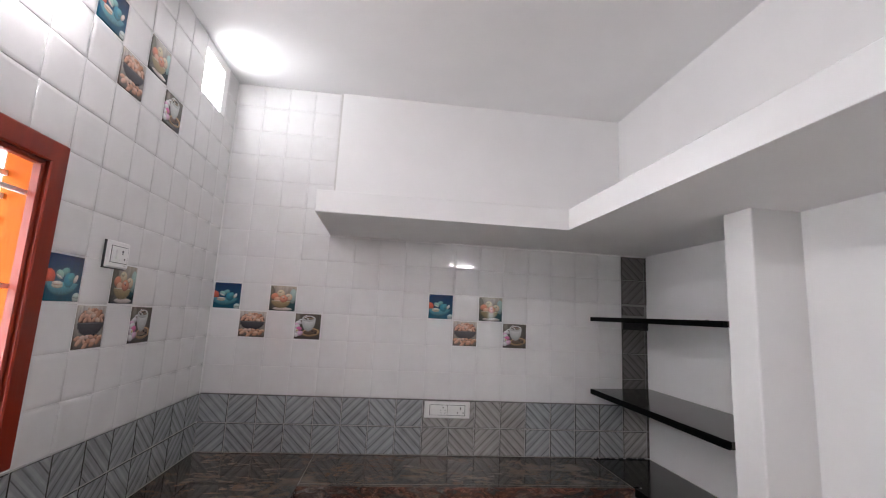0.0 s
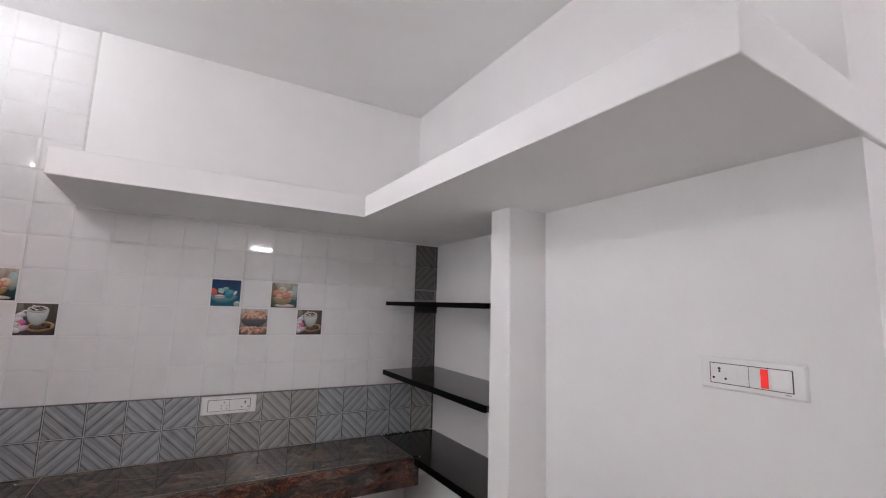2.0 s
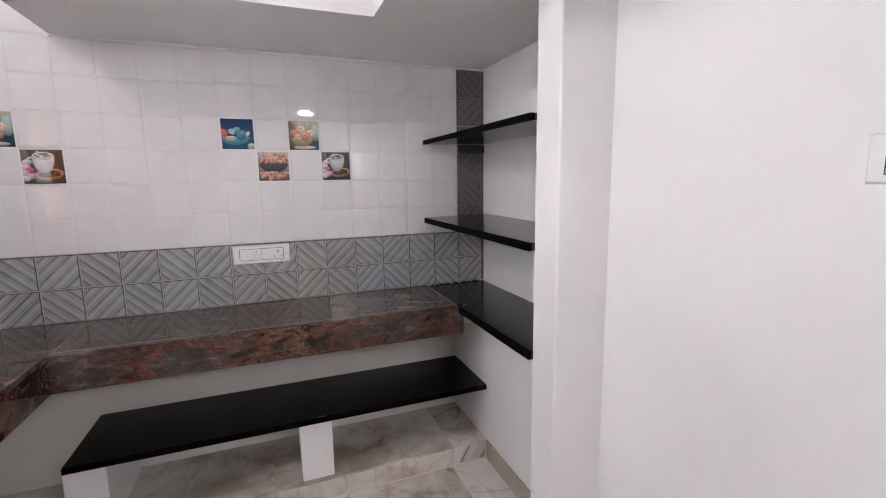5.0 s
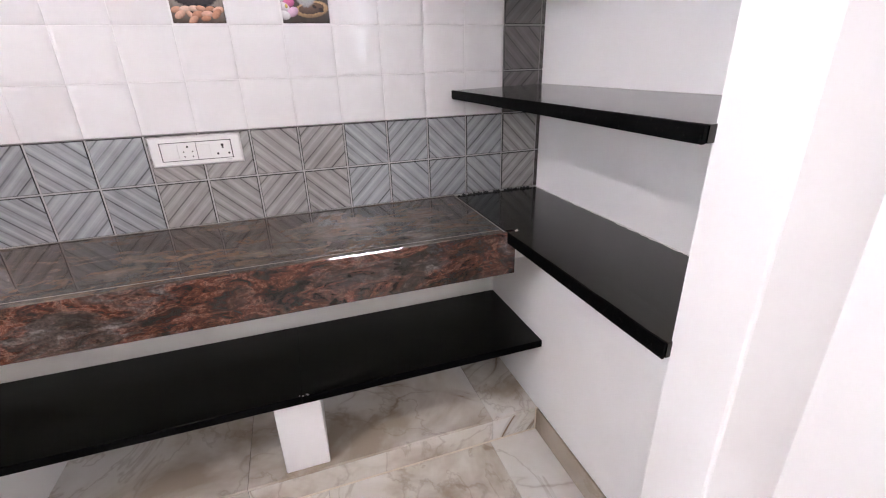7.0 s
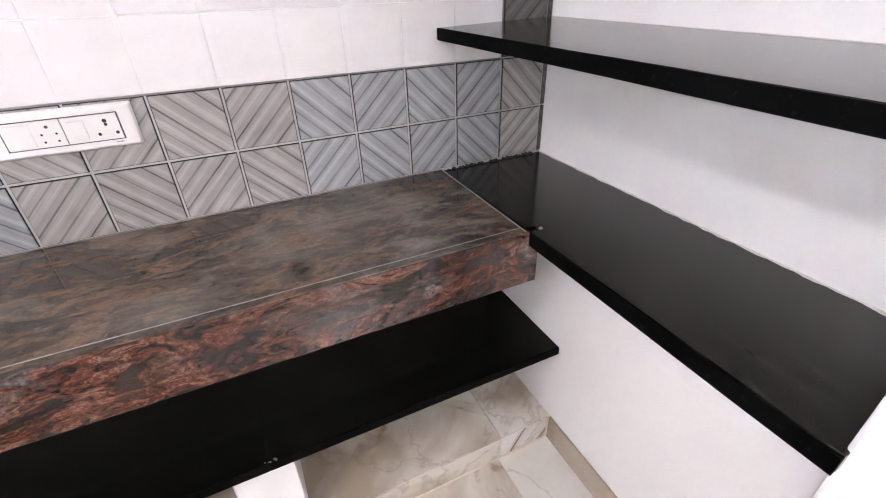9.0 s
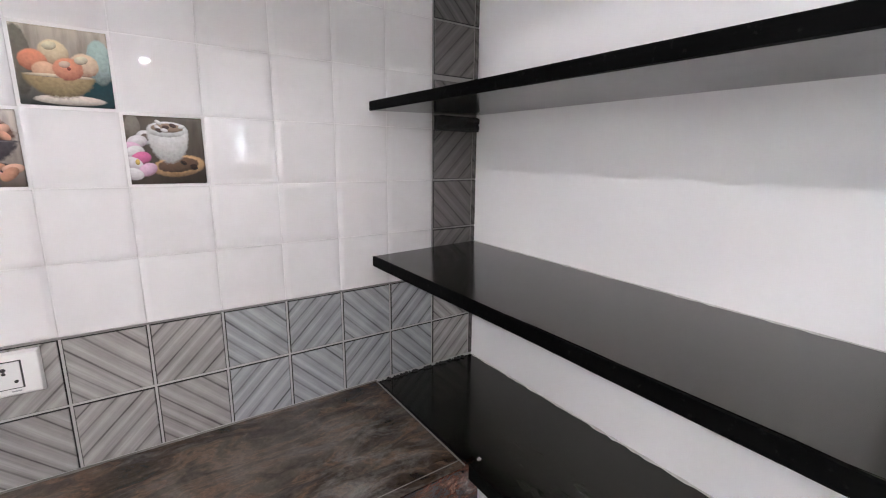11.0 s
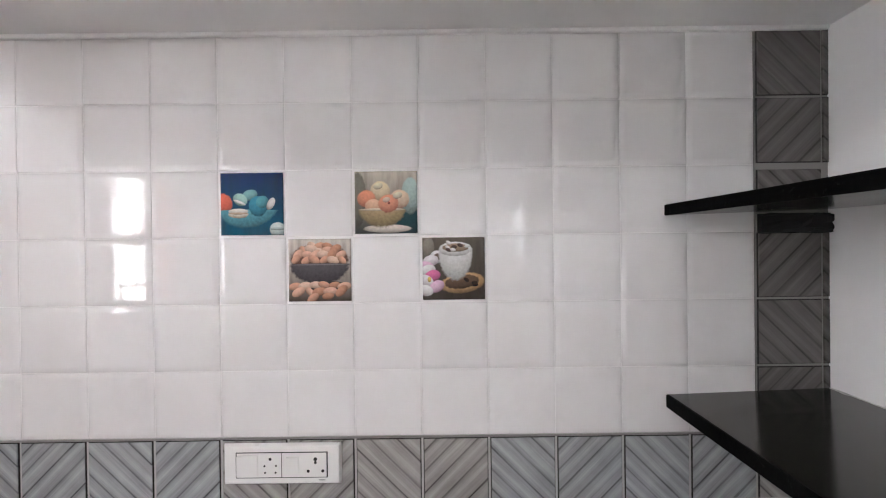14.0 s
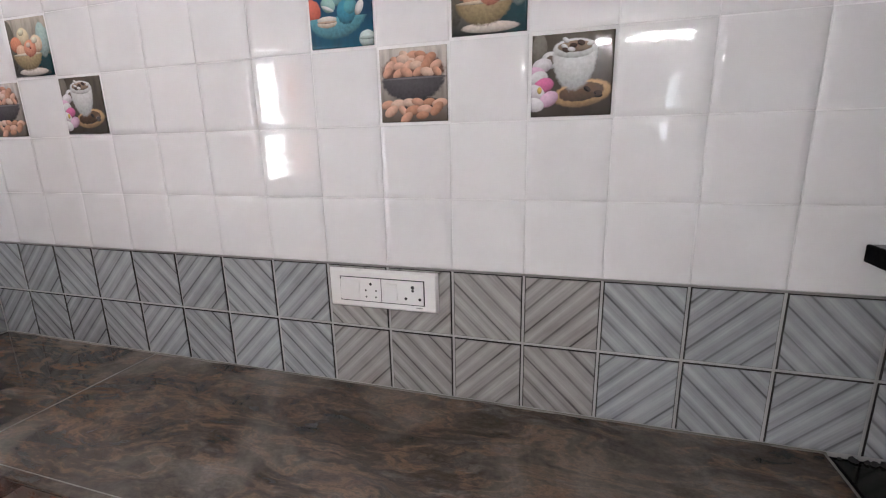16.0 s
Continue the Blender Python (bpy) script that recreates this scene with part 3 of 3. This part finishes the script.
# ---- lamps ----
def tube_light(centre, axis, out, length, glowing, label):
    ob = new("tube_light")
    tagged(ob, label, "lamp", "tube lights")
    c, a, o = Vector(centre), Vector(axis), Vector(out)
    up = Vector((0, 0, 1))
    bm = bmesh.new()
    bmesh.ops.create_cube(bm, size=1, matrix=Matrix.LocRotScale(c - o * 0.028, None, (abs(a.x) * length + abs(o.x) * 0.03 or 0.03, abs(a.y) * length + abs(o.y) * 0.03 or 0.03, 0.034)))
    part("housing", rounded(bm, 0.004), PLASTIC, ob)
    part("tube", cylinder(bmesh.new(), c, a, 0.013, length - 0.06), glowing, ob, "bright white glowing tube", True)
    for s in (-1, 1):
        bm = bmesh.new()
        bmesh.ops.create_cube(bm, size=1, matrix=Matrix.LocRotScale(c + a * s * (length / 2 - 0.02), None, (0.04, 0.04, 0.036)))
        part("end_cap", rounded(bm, 0.004), PLASTIC, ob)
    return ob


tube_light((2.28, Y_SOUTH + 0.048, 2.415), (1, 0, 0), (0, 1, 0), 0.95, TUBE, "long white tube light on the white opposite wall")


def turned(profile, seg=20):
    """A solid turned round the x axis; profile: (x, radius) from the wall outwards."""
    bm = bmesh.new()
    loops = []
    for x, r in profile:
        loops.append([bm.verts.new((x, r * math.cos(2 * math.pi * i / seg), r * math.sin(2 * math.pi * i / seg))) for i in range(seg)])
    for p, q in zip(loops, loops[1:]):
        for i in range(seg):
            bm.faces.new((p[i], p[(i + 1) % seg], q[(i + 1) % seg], q[i]))
    bm.faces.new(loops[0])
    bm.faces.new(loops[-1])
    bmesh.ops.recalc_face_normals(bm, faces=list(bm.faces))
    return bm


def wall_bulb(origin):
    """A lamp in a straight batten holder on a wall of constant x."""
    ob = tagged(new("wall_lamp"), "round white bulb in a plastic holder on the tiles", "lamp")
    ob.matrix_world = Matrix.Translation(origin)
    part("base_plate", turned([(0.0, 0.036), (0.006, 0.036), (0.009, 0.031), (0.011, 0.022)]), PLASTIC, ob, "", True)
    part("holder", turned([(0.011, 0.019), (0.022, 0.019), (0.025, 0.016)]), PLASTIC, ob, "", True)
    body = part("bulb", turned([(0.025, 0.014), (0.030, 0.020), (0.040, 0.029), (0.050, 0.0335), (0.054, 0.0335)]), PLASTIC, ob, "white plastic bulb body", True)
    part("dome", turned([(0.054, 0.033), (0.060, 0.0315), (0.068, 0.027), (0.075, 0.019), (0.079, 0.009), (0.080, 0.003)]), BULB, body, "bright glowing white dome", True)
    return ob


wall_bulb((0.0, -1.47, 2.55))


# ---- switch plates ----
def on_wall(origin, right, normal):
    r, n = Vector(right), Vector(normal)
    u = Vector((0, 0, 1))
    m = Matrix.Identity(4)
    for i, v in enumerate((r, u, n)):
        for k in range(3):
            m[k][i] = v[k]
    m.translation = Vector(origin)
    return m


def plate(label, m, w, h, modules):
    """A modular plate; local x to the right, y up, z out of the wall. modules: kinds, side by side."""
    ob = tagged(new("switch_plate"), label, "switch plate", "switch plates")
    ob.matrix_world = m
    bm = boxes((-w / 2, w / 2, -h / 2, h / 2, 0.0, 0.010))
    for v in bm.verts:
        if v.co.z > 0.005:
            v.co.x *= 1 - 0.010 / w
            v.co.y *= 1 - 0.010 / h
    part("cover_frame", rounded(bm, 0.002), PLASTIC, ob)
    iw, ih = w * 0.76, h * 0.58
    part("seam", rounded(boxes((-iw / 2 - 0.002, iw / 2 + 0.002, -ih / 2 - 0.002, ih / 2 + 0.002, 0.008, 0.0106)), 0.0005, 1), SEAM, ob, "dark line round the modules")
    part("maker_mark", boxes((iw / 2 - 0.018, iw / 2 - 0.004, -h / 2 + 0.011, -h / 2 + 0.0135, 0.0098, 0.0106)), STEEL_GREY, ob, "small grey mark")
    n = len(modules)
    mw = iw / n
    for i, kind in enumerate(modules):
        cx = -iw / 2 + mw * (i + 0.5)
        module = part("module", rounded(boxes((cx - mw / 2 + 0.0008, cx + mw / 2 - 0.0008, -ih / 2, ih / 2, 0.009, 0.0118)), 0.0006, 1), PLASTIC, ob)
        half = mw / 2

        def rocker(x, tall=0.86, wide=0.9):
            bm = boxes((x - half * wide / 2, x + half * wide / 2, -ih * tall / 2, ih * tall / 2, 0.011, 0.0135))
            for v in bm.verts:
                if v.co.z > 0.0125 and v.co.x < x:
                    v.co.z += 0.0042
            part("rocker", rounded(bm, 0.0005, 1), PLASTIC, module)

        def holes(x, five):
            spots = ((0, 0.26, 0.0032), (-0.28, -0.02, 0.0022), (0.28, -0.02, 0.0022), (-0.26, -0.30, 0.0022), (0.26, -0.30, 0.0022)) if five else ((0, 0.24, 0.0042), (0, 0.10, 0.0032), (-0.36, -0.25, 0.0034), (0.36, -0.25, 0.0034))
            for hx, hy, r in spots:
                part("socket_hole", cylinder(bmesh.new(), (x + hx * half * 0.9, hy * ih, 0.0118), (0, 0, 1), r, 0.001, 10), HOLE, module)

        if kind == "switch_socket5":
            rocker(cx - half / 2)
            holes(cx + half / 2, True)
        elif kind == "switch_socket3":
            rocker(cx - half / 2, 0.7, 0.55)
            holes(cx + half / 2, False)
        elif kind == "socket3_switch":
            holes(cx - half / 2, False)
            rocker(cx + half * 0.25, 0.5, 0.35)
        elif kind == "indicator":
            part("indicator_lamp", rounded(boxes((cx - half * 0.42, cx - half * 0.06, -ih * 0.46, ih * 0.46, 0.0115, 0.0135)), 0.0006, 1), RED_LAMP, module, "glowing red indicator lamp")
            rocker(cx + half * 0.5, 0.86, 0.75)
        elif kind == "single":
            rocker(cx - half * 0.2, 0.6, 0.7)
            holes(cx + half * 0.3, False)
    return ob


plate("white modular plate with two sockets on the grey tiles", on_wall((1.34, -0.004, 1.097), (1, 0, 0), (0, -1, 0)), 0.262, 0.092, ("switch_socket5", "switch_socket3"))
plate("white modular plate with a red indicator on the white wall", on_wall((X_WALL, -1.983, 1.466), (0, -1, 0), (-1, 0, 0)), 0.262, 0.092, ("socket3_switch", "indicator"))
small_plate = plate("small white socket plate on the white tiles", on_wall((0.007, -0.915, 1.775), (0, 1, 0), (1, 0, 0)), 0.125, 0.096, ("single",))
# offset dark sheet stands in for the shadow at the plate's left and lower edges
part("back_gasket", boxes((-0.065, 0.060, -0.0505, 0.046, -0.006, -0.0005)), SEAM, small_plate, "dark sheet for the shadow in the gap behind the plate")


# ---- cement smears and filler round the stone ----
def crumbs(name, points, r, material, label, seed):
    rng = random.Random(seed)
    bm = bmesh.new()
    for p in points:
        s = r * (0.6 + 0.8 * rng.random())
        m = Matrix.LocRotScale(p, Euler((rng.random() * 3, rng.random() * 3, rng.random() * 3)), (s * 1.5, s, s))
        bmesh.ops.create_icosphere(bm, subdivisions=1, radius=1, matrix=m)
    return tagged(part(name, bm, material), label, "mortar", kind="stuff")


rng = random.Random(11)
bm = boxes((2.405, X_NICHE - 0.002, -0.012, 0.004, 1.598, 1.637))
bmesh.ops.subdivide_edges(bm, edges=list(bm.edges), cuts=6, use_grid_fill=True)
for v in bm.verts:
    v.co += Vector((0, rng.random() - 0.5, rng.random() - 0.5)) * 0.008
tagged(part("filler_patch", bm, TAR), "rough black filler under the upper shelf on dark tiles", "mortar")
crumbs("mortar_crumbs", [(2.235 + 0.012 * rng.random(), -0.452 + 0.01 * rng.random(), 0.80 + 0.045 * rng.random()) for i in range(14)], 0.005, CEMENT, "small grey cement crumbs at the counter's end", 5)


crumbs("mortar_crumbs", [(1.53 + 0.035 * rng.random(), -0.430 + 0.006 * rng.random(), 0.4045) for i in range(8)], 0.0022, CEMENT, "small grey cement smear on the black shelf joint", 8)
crumbs("mortar_crumbs", [(2.21 + 0.32 * rng.random(), -0.006 - 0.006 * rng.random(), Z_COUNTER - 0.002) for i in range(40)], 0.005, TAR, "rough black filler crumbs behind the stone slab", 12)


# ---- printed pictures ----
def scatter(seed, n, x0, x1, y0, y1, rx, ry, colours):
    rng = random.Random(seed)
    out = []
    for i in range(n):
        c = colours[i % len(colours)]
        out.append((x0 + (x1 - x0) * rng.random(), y1 + (y0 - y1) * (i + 0.5) / n + 0.05 * rng.random(), rx, ry, rng.random() * 1.6 - 0.8, c, None))
    return out


def heap(seed, rows, rx, ry, colours):
    """Overlapping nuts in rows; rows: (height, half width, count), back row first."""
    rng = random.Random(seed)
    out = []
    for h, half, n in rows:
        for i in range(n):
            u = -half + 2 * half * (i + 0.5) / n + 0.07 * (rng.random() - 0.5)
            k = 0.85 + 0.3 * rng.random()
            out.append((u, h + 0.09 * (rng.random() - 0.5), rx * k, ry * k, rng.random() * 1.8 - 0.9, rng.choice(colours), None))
    return out


ALMOND = ((0.58, 0.33, 0.235), (0.70, 0.46, 0.36), (0.48, 0.25, 0.165), (0.64, 0.39, 0.29))
NUTS = picture("almond_bowl_print", ((0.10, 0.075, 0.06), (0.66, 0.60, 0.55)), [
    (0.1, -0.52, 0.85, 0.2, 0, (0.045, 0.035, 0.03), None), (0.0, 0.36, 0.97, 0.50, 0, (0.16, 0.085, 0.06), None)]
    + heap(2, ((0.78, 0.36, 3), (0.64, 0.62, 5), (0.50, 0.80, 6), (0.36, 0.88, 6)), 0.20, 0.125, ALMOND)
    + [(0.0, 0.18, 0.99, 0.64, 0, (0.105, 0.095, 0.105), 0.20), (0.0, 0.17, 0.96, 0.035, 0, (0.17, 0.155, 0.165), None)]
    + heap(3, ((-0.50, 0.92, 6), (-0.68, 0.86, 5), (-0.86, 0.50, 2)), 0.22, 0.125, ALMOND))
FRUIT = picture("fruit_bowl_print", ((0.02, 0.026, 0.028), (0.56, 0.50, 0.42)), [(0.8, -0.7, 0.5, 0.5, 0, (0.012, 0.05, 0.06), None), 
    (-0.9, 0.1, 0.3, 0.9, 0, (0.16, 0.15, 0.12), None), (0.78, 0.2, 0.30, 0.62, 0, (0.36, 0.47, 0.45), None),
    (0.05, -0.84, 0.8, 0.14, 0, (0.62, 0.56, 0.50), None),
    (-0.18, 0.36, 0.33, 0.33, 0, (0.88, 0.56, 0.38), None), (0.44, 0.10, 0.33, 0.31, 0, (0.86, 0.52, 0.38), None),
    (-0.62, 0.12, 0.31, 0.29, 0, (0.74, 0.27, 0.17), None), (-0.40, -0.12, 0.28, 0.24, 0, (0.80, 0.42, 0.29), None),
    (-0.12, -0.16, 0.78, 0.66, 0, (0.44, 0.34, 0.19), -0.22), (-0.12, -0.23, 0.76, 0.05, 0, (0.62, 0.54, 0.40), None),
    (0.08, -0.04, 0.34, 0.30, 0.2, (0.80, 0.30, 0.20), None), (-0.24, 0.52, 0.16, 0.11, 0.3, (0.74, 0.60, 0.44), None),
    (0.38, 0.22, 0.16, 0.11, 0.3, (0.74, 0.60, 0.46), None), (0.02, 0.08, 0.13, 0.09, 0.2, (0.72, 0.50, 0.40), None),
    (0.10, -0.02, 0.04, 0.05, 0, (0.25, 0.07, 0.05), None)])
MACAROON = picture("macaroon_print", ((0.008, 0.10, 0.16), (0.012, 0.035, 0.13)), [
    (-0.95, 0.0, 0.36, 0.36, 0, (0.62, 0.15, 0.10), None), (-0.1, -0.12, 0.98, 0.66, 0.12, (0.13, 0.40, 0.48), -0.2),
    (-0.05, 0.28, 0.26, 0.18, 0.3, (0.20, 0.42, 0.42), None), (-0.36, 0.14, 0.25, 0.20, -0.5, (0.32, 0.52, 0.48), None), (-0.38, 0.05, 0.22, 0.05, -0.4, (0.72, 0.72, 0.64), None),
    (-0.42, -0.33, 0.34, 0.13, 0, (0.72, 0.60, 0.48), None), (-0.42, -0.24, 0.33, 0.10, 0, (0.76, 0.68, 0.56), None), (-0.42, -0.30, 0.34, 0.035, 0, (0.45, 0.36, 0.28), None),
    (0.2, -0.08, 0.3, 0.34, 0.2, (0.05, 0.26, 0.36), None), (0.34, 0.06, 0.22, 0.20, 0.6, (0.10, 0.34, 0.40), None), (0.62, 0.0, 0.12, 0.22, -0.5, (0.75, 0.7, 0.62), None),
    (0.82, -0.82, 0.26, 0.24, 0, (0.50, 0.60, 0.58), None), (0.82, -0.8, 0.26, 0.05, 0, (0.36, 0.44, 0.42), None)])
PETAL = ((0.80, 0.62, 0.70), (0.76, 0.44, 0.56), (0.86, 0.74, 0.78), (0.62, 0.17, 0.33))
CUP = picture("coffee_cup_print", ((0.05, 0.038, 0.030), (0.12, 0.10, 0.078)), [
    (-0.8, 0.65, 0.2, 0.4, 0, (0.20, 0.18, 0.15), None),
    (0.28, -0.46, 0.74, 0.34, 0.12, (0.50, 0.32, 0.17), None), (0.26, -0.42, 0.58, 0.23, 0.12, (0.13, 0.08, 0.05), None),
    (-0.52, 0.38, 0.24, 0.22, 0, (0.66, 0.68, 0.66), None), (-0.52, 0.38, 0.13, 0.12, 0, (0.13, 0.10, 0.08), None),
    (0.06, 0.5, 0.56, 0.92, 0, (1.0, 1.0, 0.97), 0.64), (0.06, 0.63, 0.55, 0.24, 0, (0.95, 0.95, 0.90), None), (0.06, 0.67, 0.44, 0.14, 0, (0.30, 0.22, 0.16), None)]
    + scatter(8, 7, -0.34, 0.44, 0.54, 0.80, 0.10, 0.06, ((0.75, 0.7, 0.62), (0.07, 0.04, 0.03)))
    + scatter(9, 3, 0.1, 0.75, -0.56, -0.34, 0.10, 0.06, ((0.035, 0.02, 0.015),))
    + scatter(12, 7, -0.95, -0.5, -0.8, 0.3, 0.27, 0.19, PETAL) + [(-0.78, -0.34, 0.06, 0.09, 0, (0.66, 0.46, 0.14), None)])


# ---- tiles ----
def tile_mesh(name, half_w, half_h, rings, material, smooth=True):
    """A glazed tile facing -y, its rim at y = 0; rings: (inset, rise)."""
    bm = bmesh.new()
    last = None
    for inset, rise in rings:
        w, h = half_w - inset, half_h - inset
        ring = [bm.verts.new((x, -rise, z)) for x, z in ((-w, -h), (w, -h), (w, h), (-w, h))]
        if last:
            for i in range(4):
                bm.faces.new((last[i], last[(i + 1) % 4], ring[(i + 1) % 4], ring[i]))
        last = ring
    bm.faces.new(last)
    return mesh_of(name, bm, material, smooth)


BEVELLED = ((0.0, 0.0), (0.0003, 0.0011), (0.0012, 0.0016), (0.0032, 0.0024), (0.0060, 0.0033), (0.0090, 0.0040), (0.0115, 0.0043), (0.0135, 0.0043), (0.016, 0.0043))
FLAT = ((0.0, 0.0), (0.0006, 0.0035), (0.002, 0.0045), (0.004, 0.0048), (0.008, 0.0048))
H = T / 2 - 0.0011
tile_white = tile_mesh("tile", H, H, BEVELLED, WHITE_TILE)
prints = {k: tile_mesh("picture_tile", H - 0.004, H - 0.004, FLAT, m) for k, m in (("m", MACAROON), ("n", NUTS), ("f", FRUIT), ("c", CUP))}
G = T / 2 - 0.0024


def flute_height(d):
    """How far the fluted face stands out at the slanting distance d."""
    f = (d + 0.15) / 0.3
    lo = max([g for g in FLUTES if g <= f], default=0.0)
    hi = min([g for g in FLUTES if g > f], default=1.0)
    t = (f - lo) / (hi - lo)
    return 0.0012 * (min(t / 0.12, 1.0) if lo > 0 else 1.0) * (1.0 - 0.75 * t)


def fluted_tile(name, half_w, half_h, material):
    """A grey tile facing -y with slanting stepped flutes over its whole face."""
    bm = bmesh.new()
    inset = 0.003
    w, h = half_w - inset, half_h - inset
    rim = [bm.verts.new((x, 0.0, z)) for x, z in ((-half_w, -half_h), (half_w, -half_h), (half_w, half_h), (-half_w, half_h))]
    top = [bm.verts.new((x, -0.0040, z)) for x, z in ((-w, -h), (w, -h), (w, h), (-w, h))]
    for i in range(4):
        bm.faces.new((rim[i], rim[(i + 1) % 4], top[(i + 1) % 4], top[i]))
    bm.faces.new(top)
    cuts = []
    ends = [*FLUTES[1:], 1.0]
    for lo, hi in zip(FLUTES, ends):
        cuts += [lo - 0.0005, lo + 0.12 * (hi - lo)]
    for f in cuts:
        d = f * 0.3 - 0.15
        if abs(d) > w + h - 0.004:
            continue
        bmesh.ops.bisect_plane(bm, geom=list(bm.verts) + list(bm.edges) + list(bm.faces), dist=1e-6, plane_co=(d, 0, 0), plane_no=(1, 0, 1))
    for v in bm.verts:
        if v.co.y < -0.0039:
            v.co.y -= flute_height(v.co.x + v.co.z)
    return mesh_of(name, bm, material)


tile_blue = fluted_tile("grey_tile", G, G, CHEVRON_BLUE)
tile_brown = fluted_tile("grey_tile", G, G, CHEVRON_BROWN)
tile_dark = fluted_tile("grey_tile", G, G, CHEVRON_DARK)
sliver = tile_mesh("grey_tile_cut", 0.0065, G, ((0.0, 0.0), (0.001, 0.004)), CHEVRON_DARK, False)

jit = random.Random(21)


def set_tile(me, wall, u, z, left, flip=False, back=0.0):
    """One tile: u along the wall from the room's corner, z its middle."""
    ob = new(me.name, me)
    ob.parent = wall
    wob = [(jit.random() - 0.5) * 0.5 for _ in range(2)]
    m = pose(0, 0, 0, wob[0], 90 if flip else 0, wob[1])
    if left:
        ob.matrix_world = pose(-0.006 + back, -u, z, 0, 0, 90) @ m
    else:
        ob.matrix_world = pose(u, 0.006 - back, z) @ m
    return ob


def rows(k):
    return Z_BAND + T * (k + 0.5)


PICS = {(0, 3): "m", (1, 2): "n", (2, 3): "f", (3, 2): "c"}
# grey band grout behind the decor tiles
part("grey_grout", boxes((0.0, X_NICHE - 0.001, 0.002, 0.0075, Z_COUNTER - 0.02, Z_BAND + 0.001)), BAND_GROUT, wall_back)
part("band_line", boxes((0.0, 16 * T, -0.0012, 0.005, Z_BAND - 0.0022, Z_BAND + 0.0006)), DARK_GROUT, wall_back, "thin dark joint above the grey tiles")
part("dark_grout", boxes((16 * T, X_NICHE - 0.001, 0.002, 0.0075, Z_BAND + 0.0015, Z_LOFT)), DARK_GROUT, wall_back)
part("grey_grout", boxes((-0.0075, -0.002, -2.4, -0.004, Z_COUNTER - 0.02, Z_BAND + 0.001)), BAND_GROUT, wall_left)
for u in range(17):
    for k in (-2, -1):
        me = tile_brown if 8 <= u <= 11 or u == 16 else tile_blue
        set_tile(me, wall_back, T * (u + 0.5), rows(k), False, flip=(u + k) % 2 == 0, back=0.004)
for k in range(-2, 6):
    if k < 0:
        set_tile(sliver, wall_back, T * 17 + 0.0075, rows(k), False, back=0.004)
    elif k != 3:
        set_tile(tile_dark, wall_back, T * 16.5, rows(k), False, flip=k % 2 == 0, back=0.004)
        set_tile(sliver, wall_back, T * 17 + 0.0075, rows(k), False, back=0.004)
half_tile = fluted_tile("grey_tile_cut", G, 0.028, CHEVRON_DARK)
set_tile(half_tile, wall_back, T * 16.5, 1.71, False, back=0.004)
for u in range(16):
    for k in range(12 if u < 4 else 6):
        pic = PICS.get((u % 8, k)) if k < 6 else None
        if u == 4 and k >= 6:
            continue
        if pic:
            set_tile(prints[pic], wall_back, T * (u + 0.5), rows(k), False)
        else:
            set_tile(tile_white, wall_back, T * (u + 0.5), rows(k), False, flip=(u + k) % 2 == 0)

PICS_LEFT = {(7, 3): "m", (6, 2): "n", (5, 3): "f", (4, 2): "c"}
for u in range(14):
    for k in (-2, -1):
        set_tile(tile_blue, wall_left, T * (u + 0.5), rows(k), True, flip=(u + k) % 2 == 1, back=0.004)
    for k in range(12):
        y, z = -T * (u + 0.5), rows(k)
        if w0 - 0.01 < y < w1 + 0.01 and w2 - 0.05 < z < w3 + 0.01:
            continue
        if v0 - 0.01 < y < v1 + 0.01 and v2 - 0.05 < z < v3 + 0.1:
            continue
        pic = PICS_LEFT.get((u, k)) or PICS_LEFT.get((u, k - 6))
        set_tile(prints[pic] if pic else tile_white, wall_left, T * (u + 0.5), z, True, flip=not pic and (u + k) % 2 == 1)


# ---- floor tiles ----
def slab_tile(parent, x0, x1, y0, y1, z0, z1):
    bm = boxes((x0 + 0.001, x1 - 0.001, y0 + 0.001, y1 - 0.001, z0, z1))
    return part("floor_tile", bm, MARBLE, parent)


xs = [-0.01, 0.37, 0.97, 1.57, 2.17, 2.77, 3.37, X_EAST]
ys = [-0.425, -1.025, -1.625, -2.225, -2.825, -3.425, -4.025, Y_SOUTH]
for i in range(len(xs) - 1):
    for j in range(len(ys) - 1):
        slab_tile(floor, xs[i], xs[i + 1], ys[j + 1], ys[j], -0.011, 0.0)
px = [0.004, 0.13, 0.73, 1.33, 2.18, X_HALF - 0.002]
for i in range(len(px) - 1):
    slab_tile(plinth, px[i], px[i + 1], -0.432, -0.004, 0.09, 0.1)
    slab_tile(plinth, px[i], px[i + 1], -0.4335, -0.4245, 0.0, 0.0895)
part("cream_joint", rounded(boxes((0.37, X_HALF - 0.009, -0.438, -0.4325, -0.002, 0.004), (X_HALF - 0.012, X_HALF - 0.0005, -0.4375, -0.428, 0.0, 0.101)), 0.002, 1), CREAM_JOINT, plinth, "cream cement joint")
skirt = structure("baseboard", rounded(boxes((X_HALF - 0.009, X_HALF - 0.001, -1.06, -0.435, 0.0, 0.1), (X_PILLAR - 0.009, X_PILLAR - 0.001, -1.2, -1.062, 0.0, 0.1), (X_PILLAR, X_WALL - 0.009, -1.199, -1.191, 0.0, 0.1), (X_WALL - 0.009, X_WALL - 0.001, Y_END, -1.2, 0.0, 0.1)), 0.001, 1), MARBLE_BEIGE, "beige marble-look skirting tiles along the white wall", "baseboard")
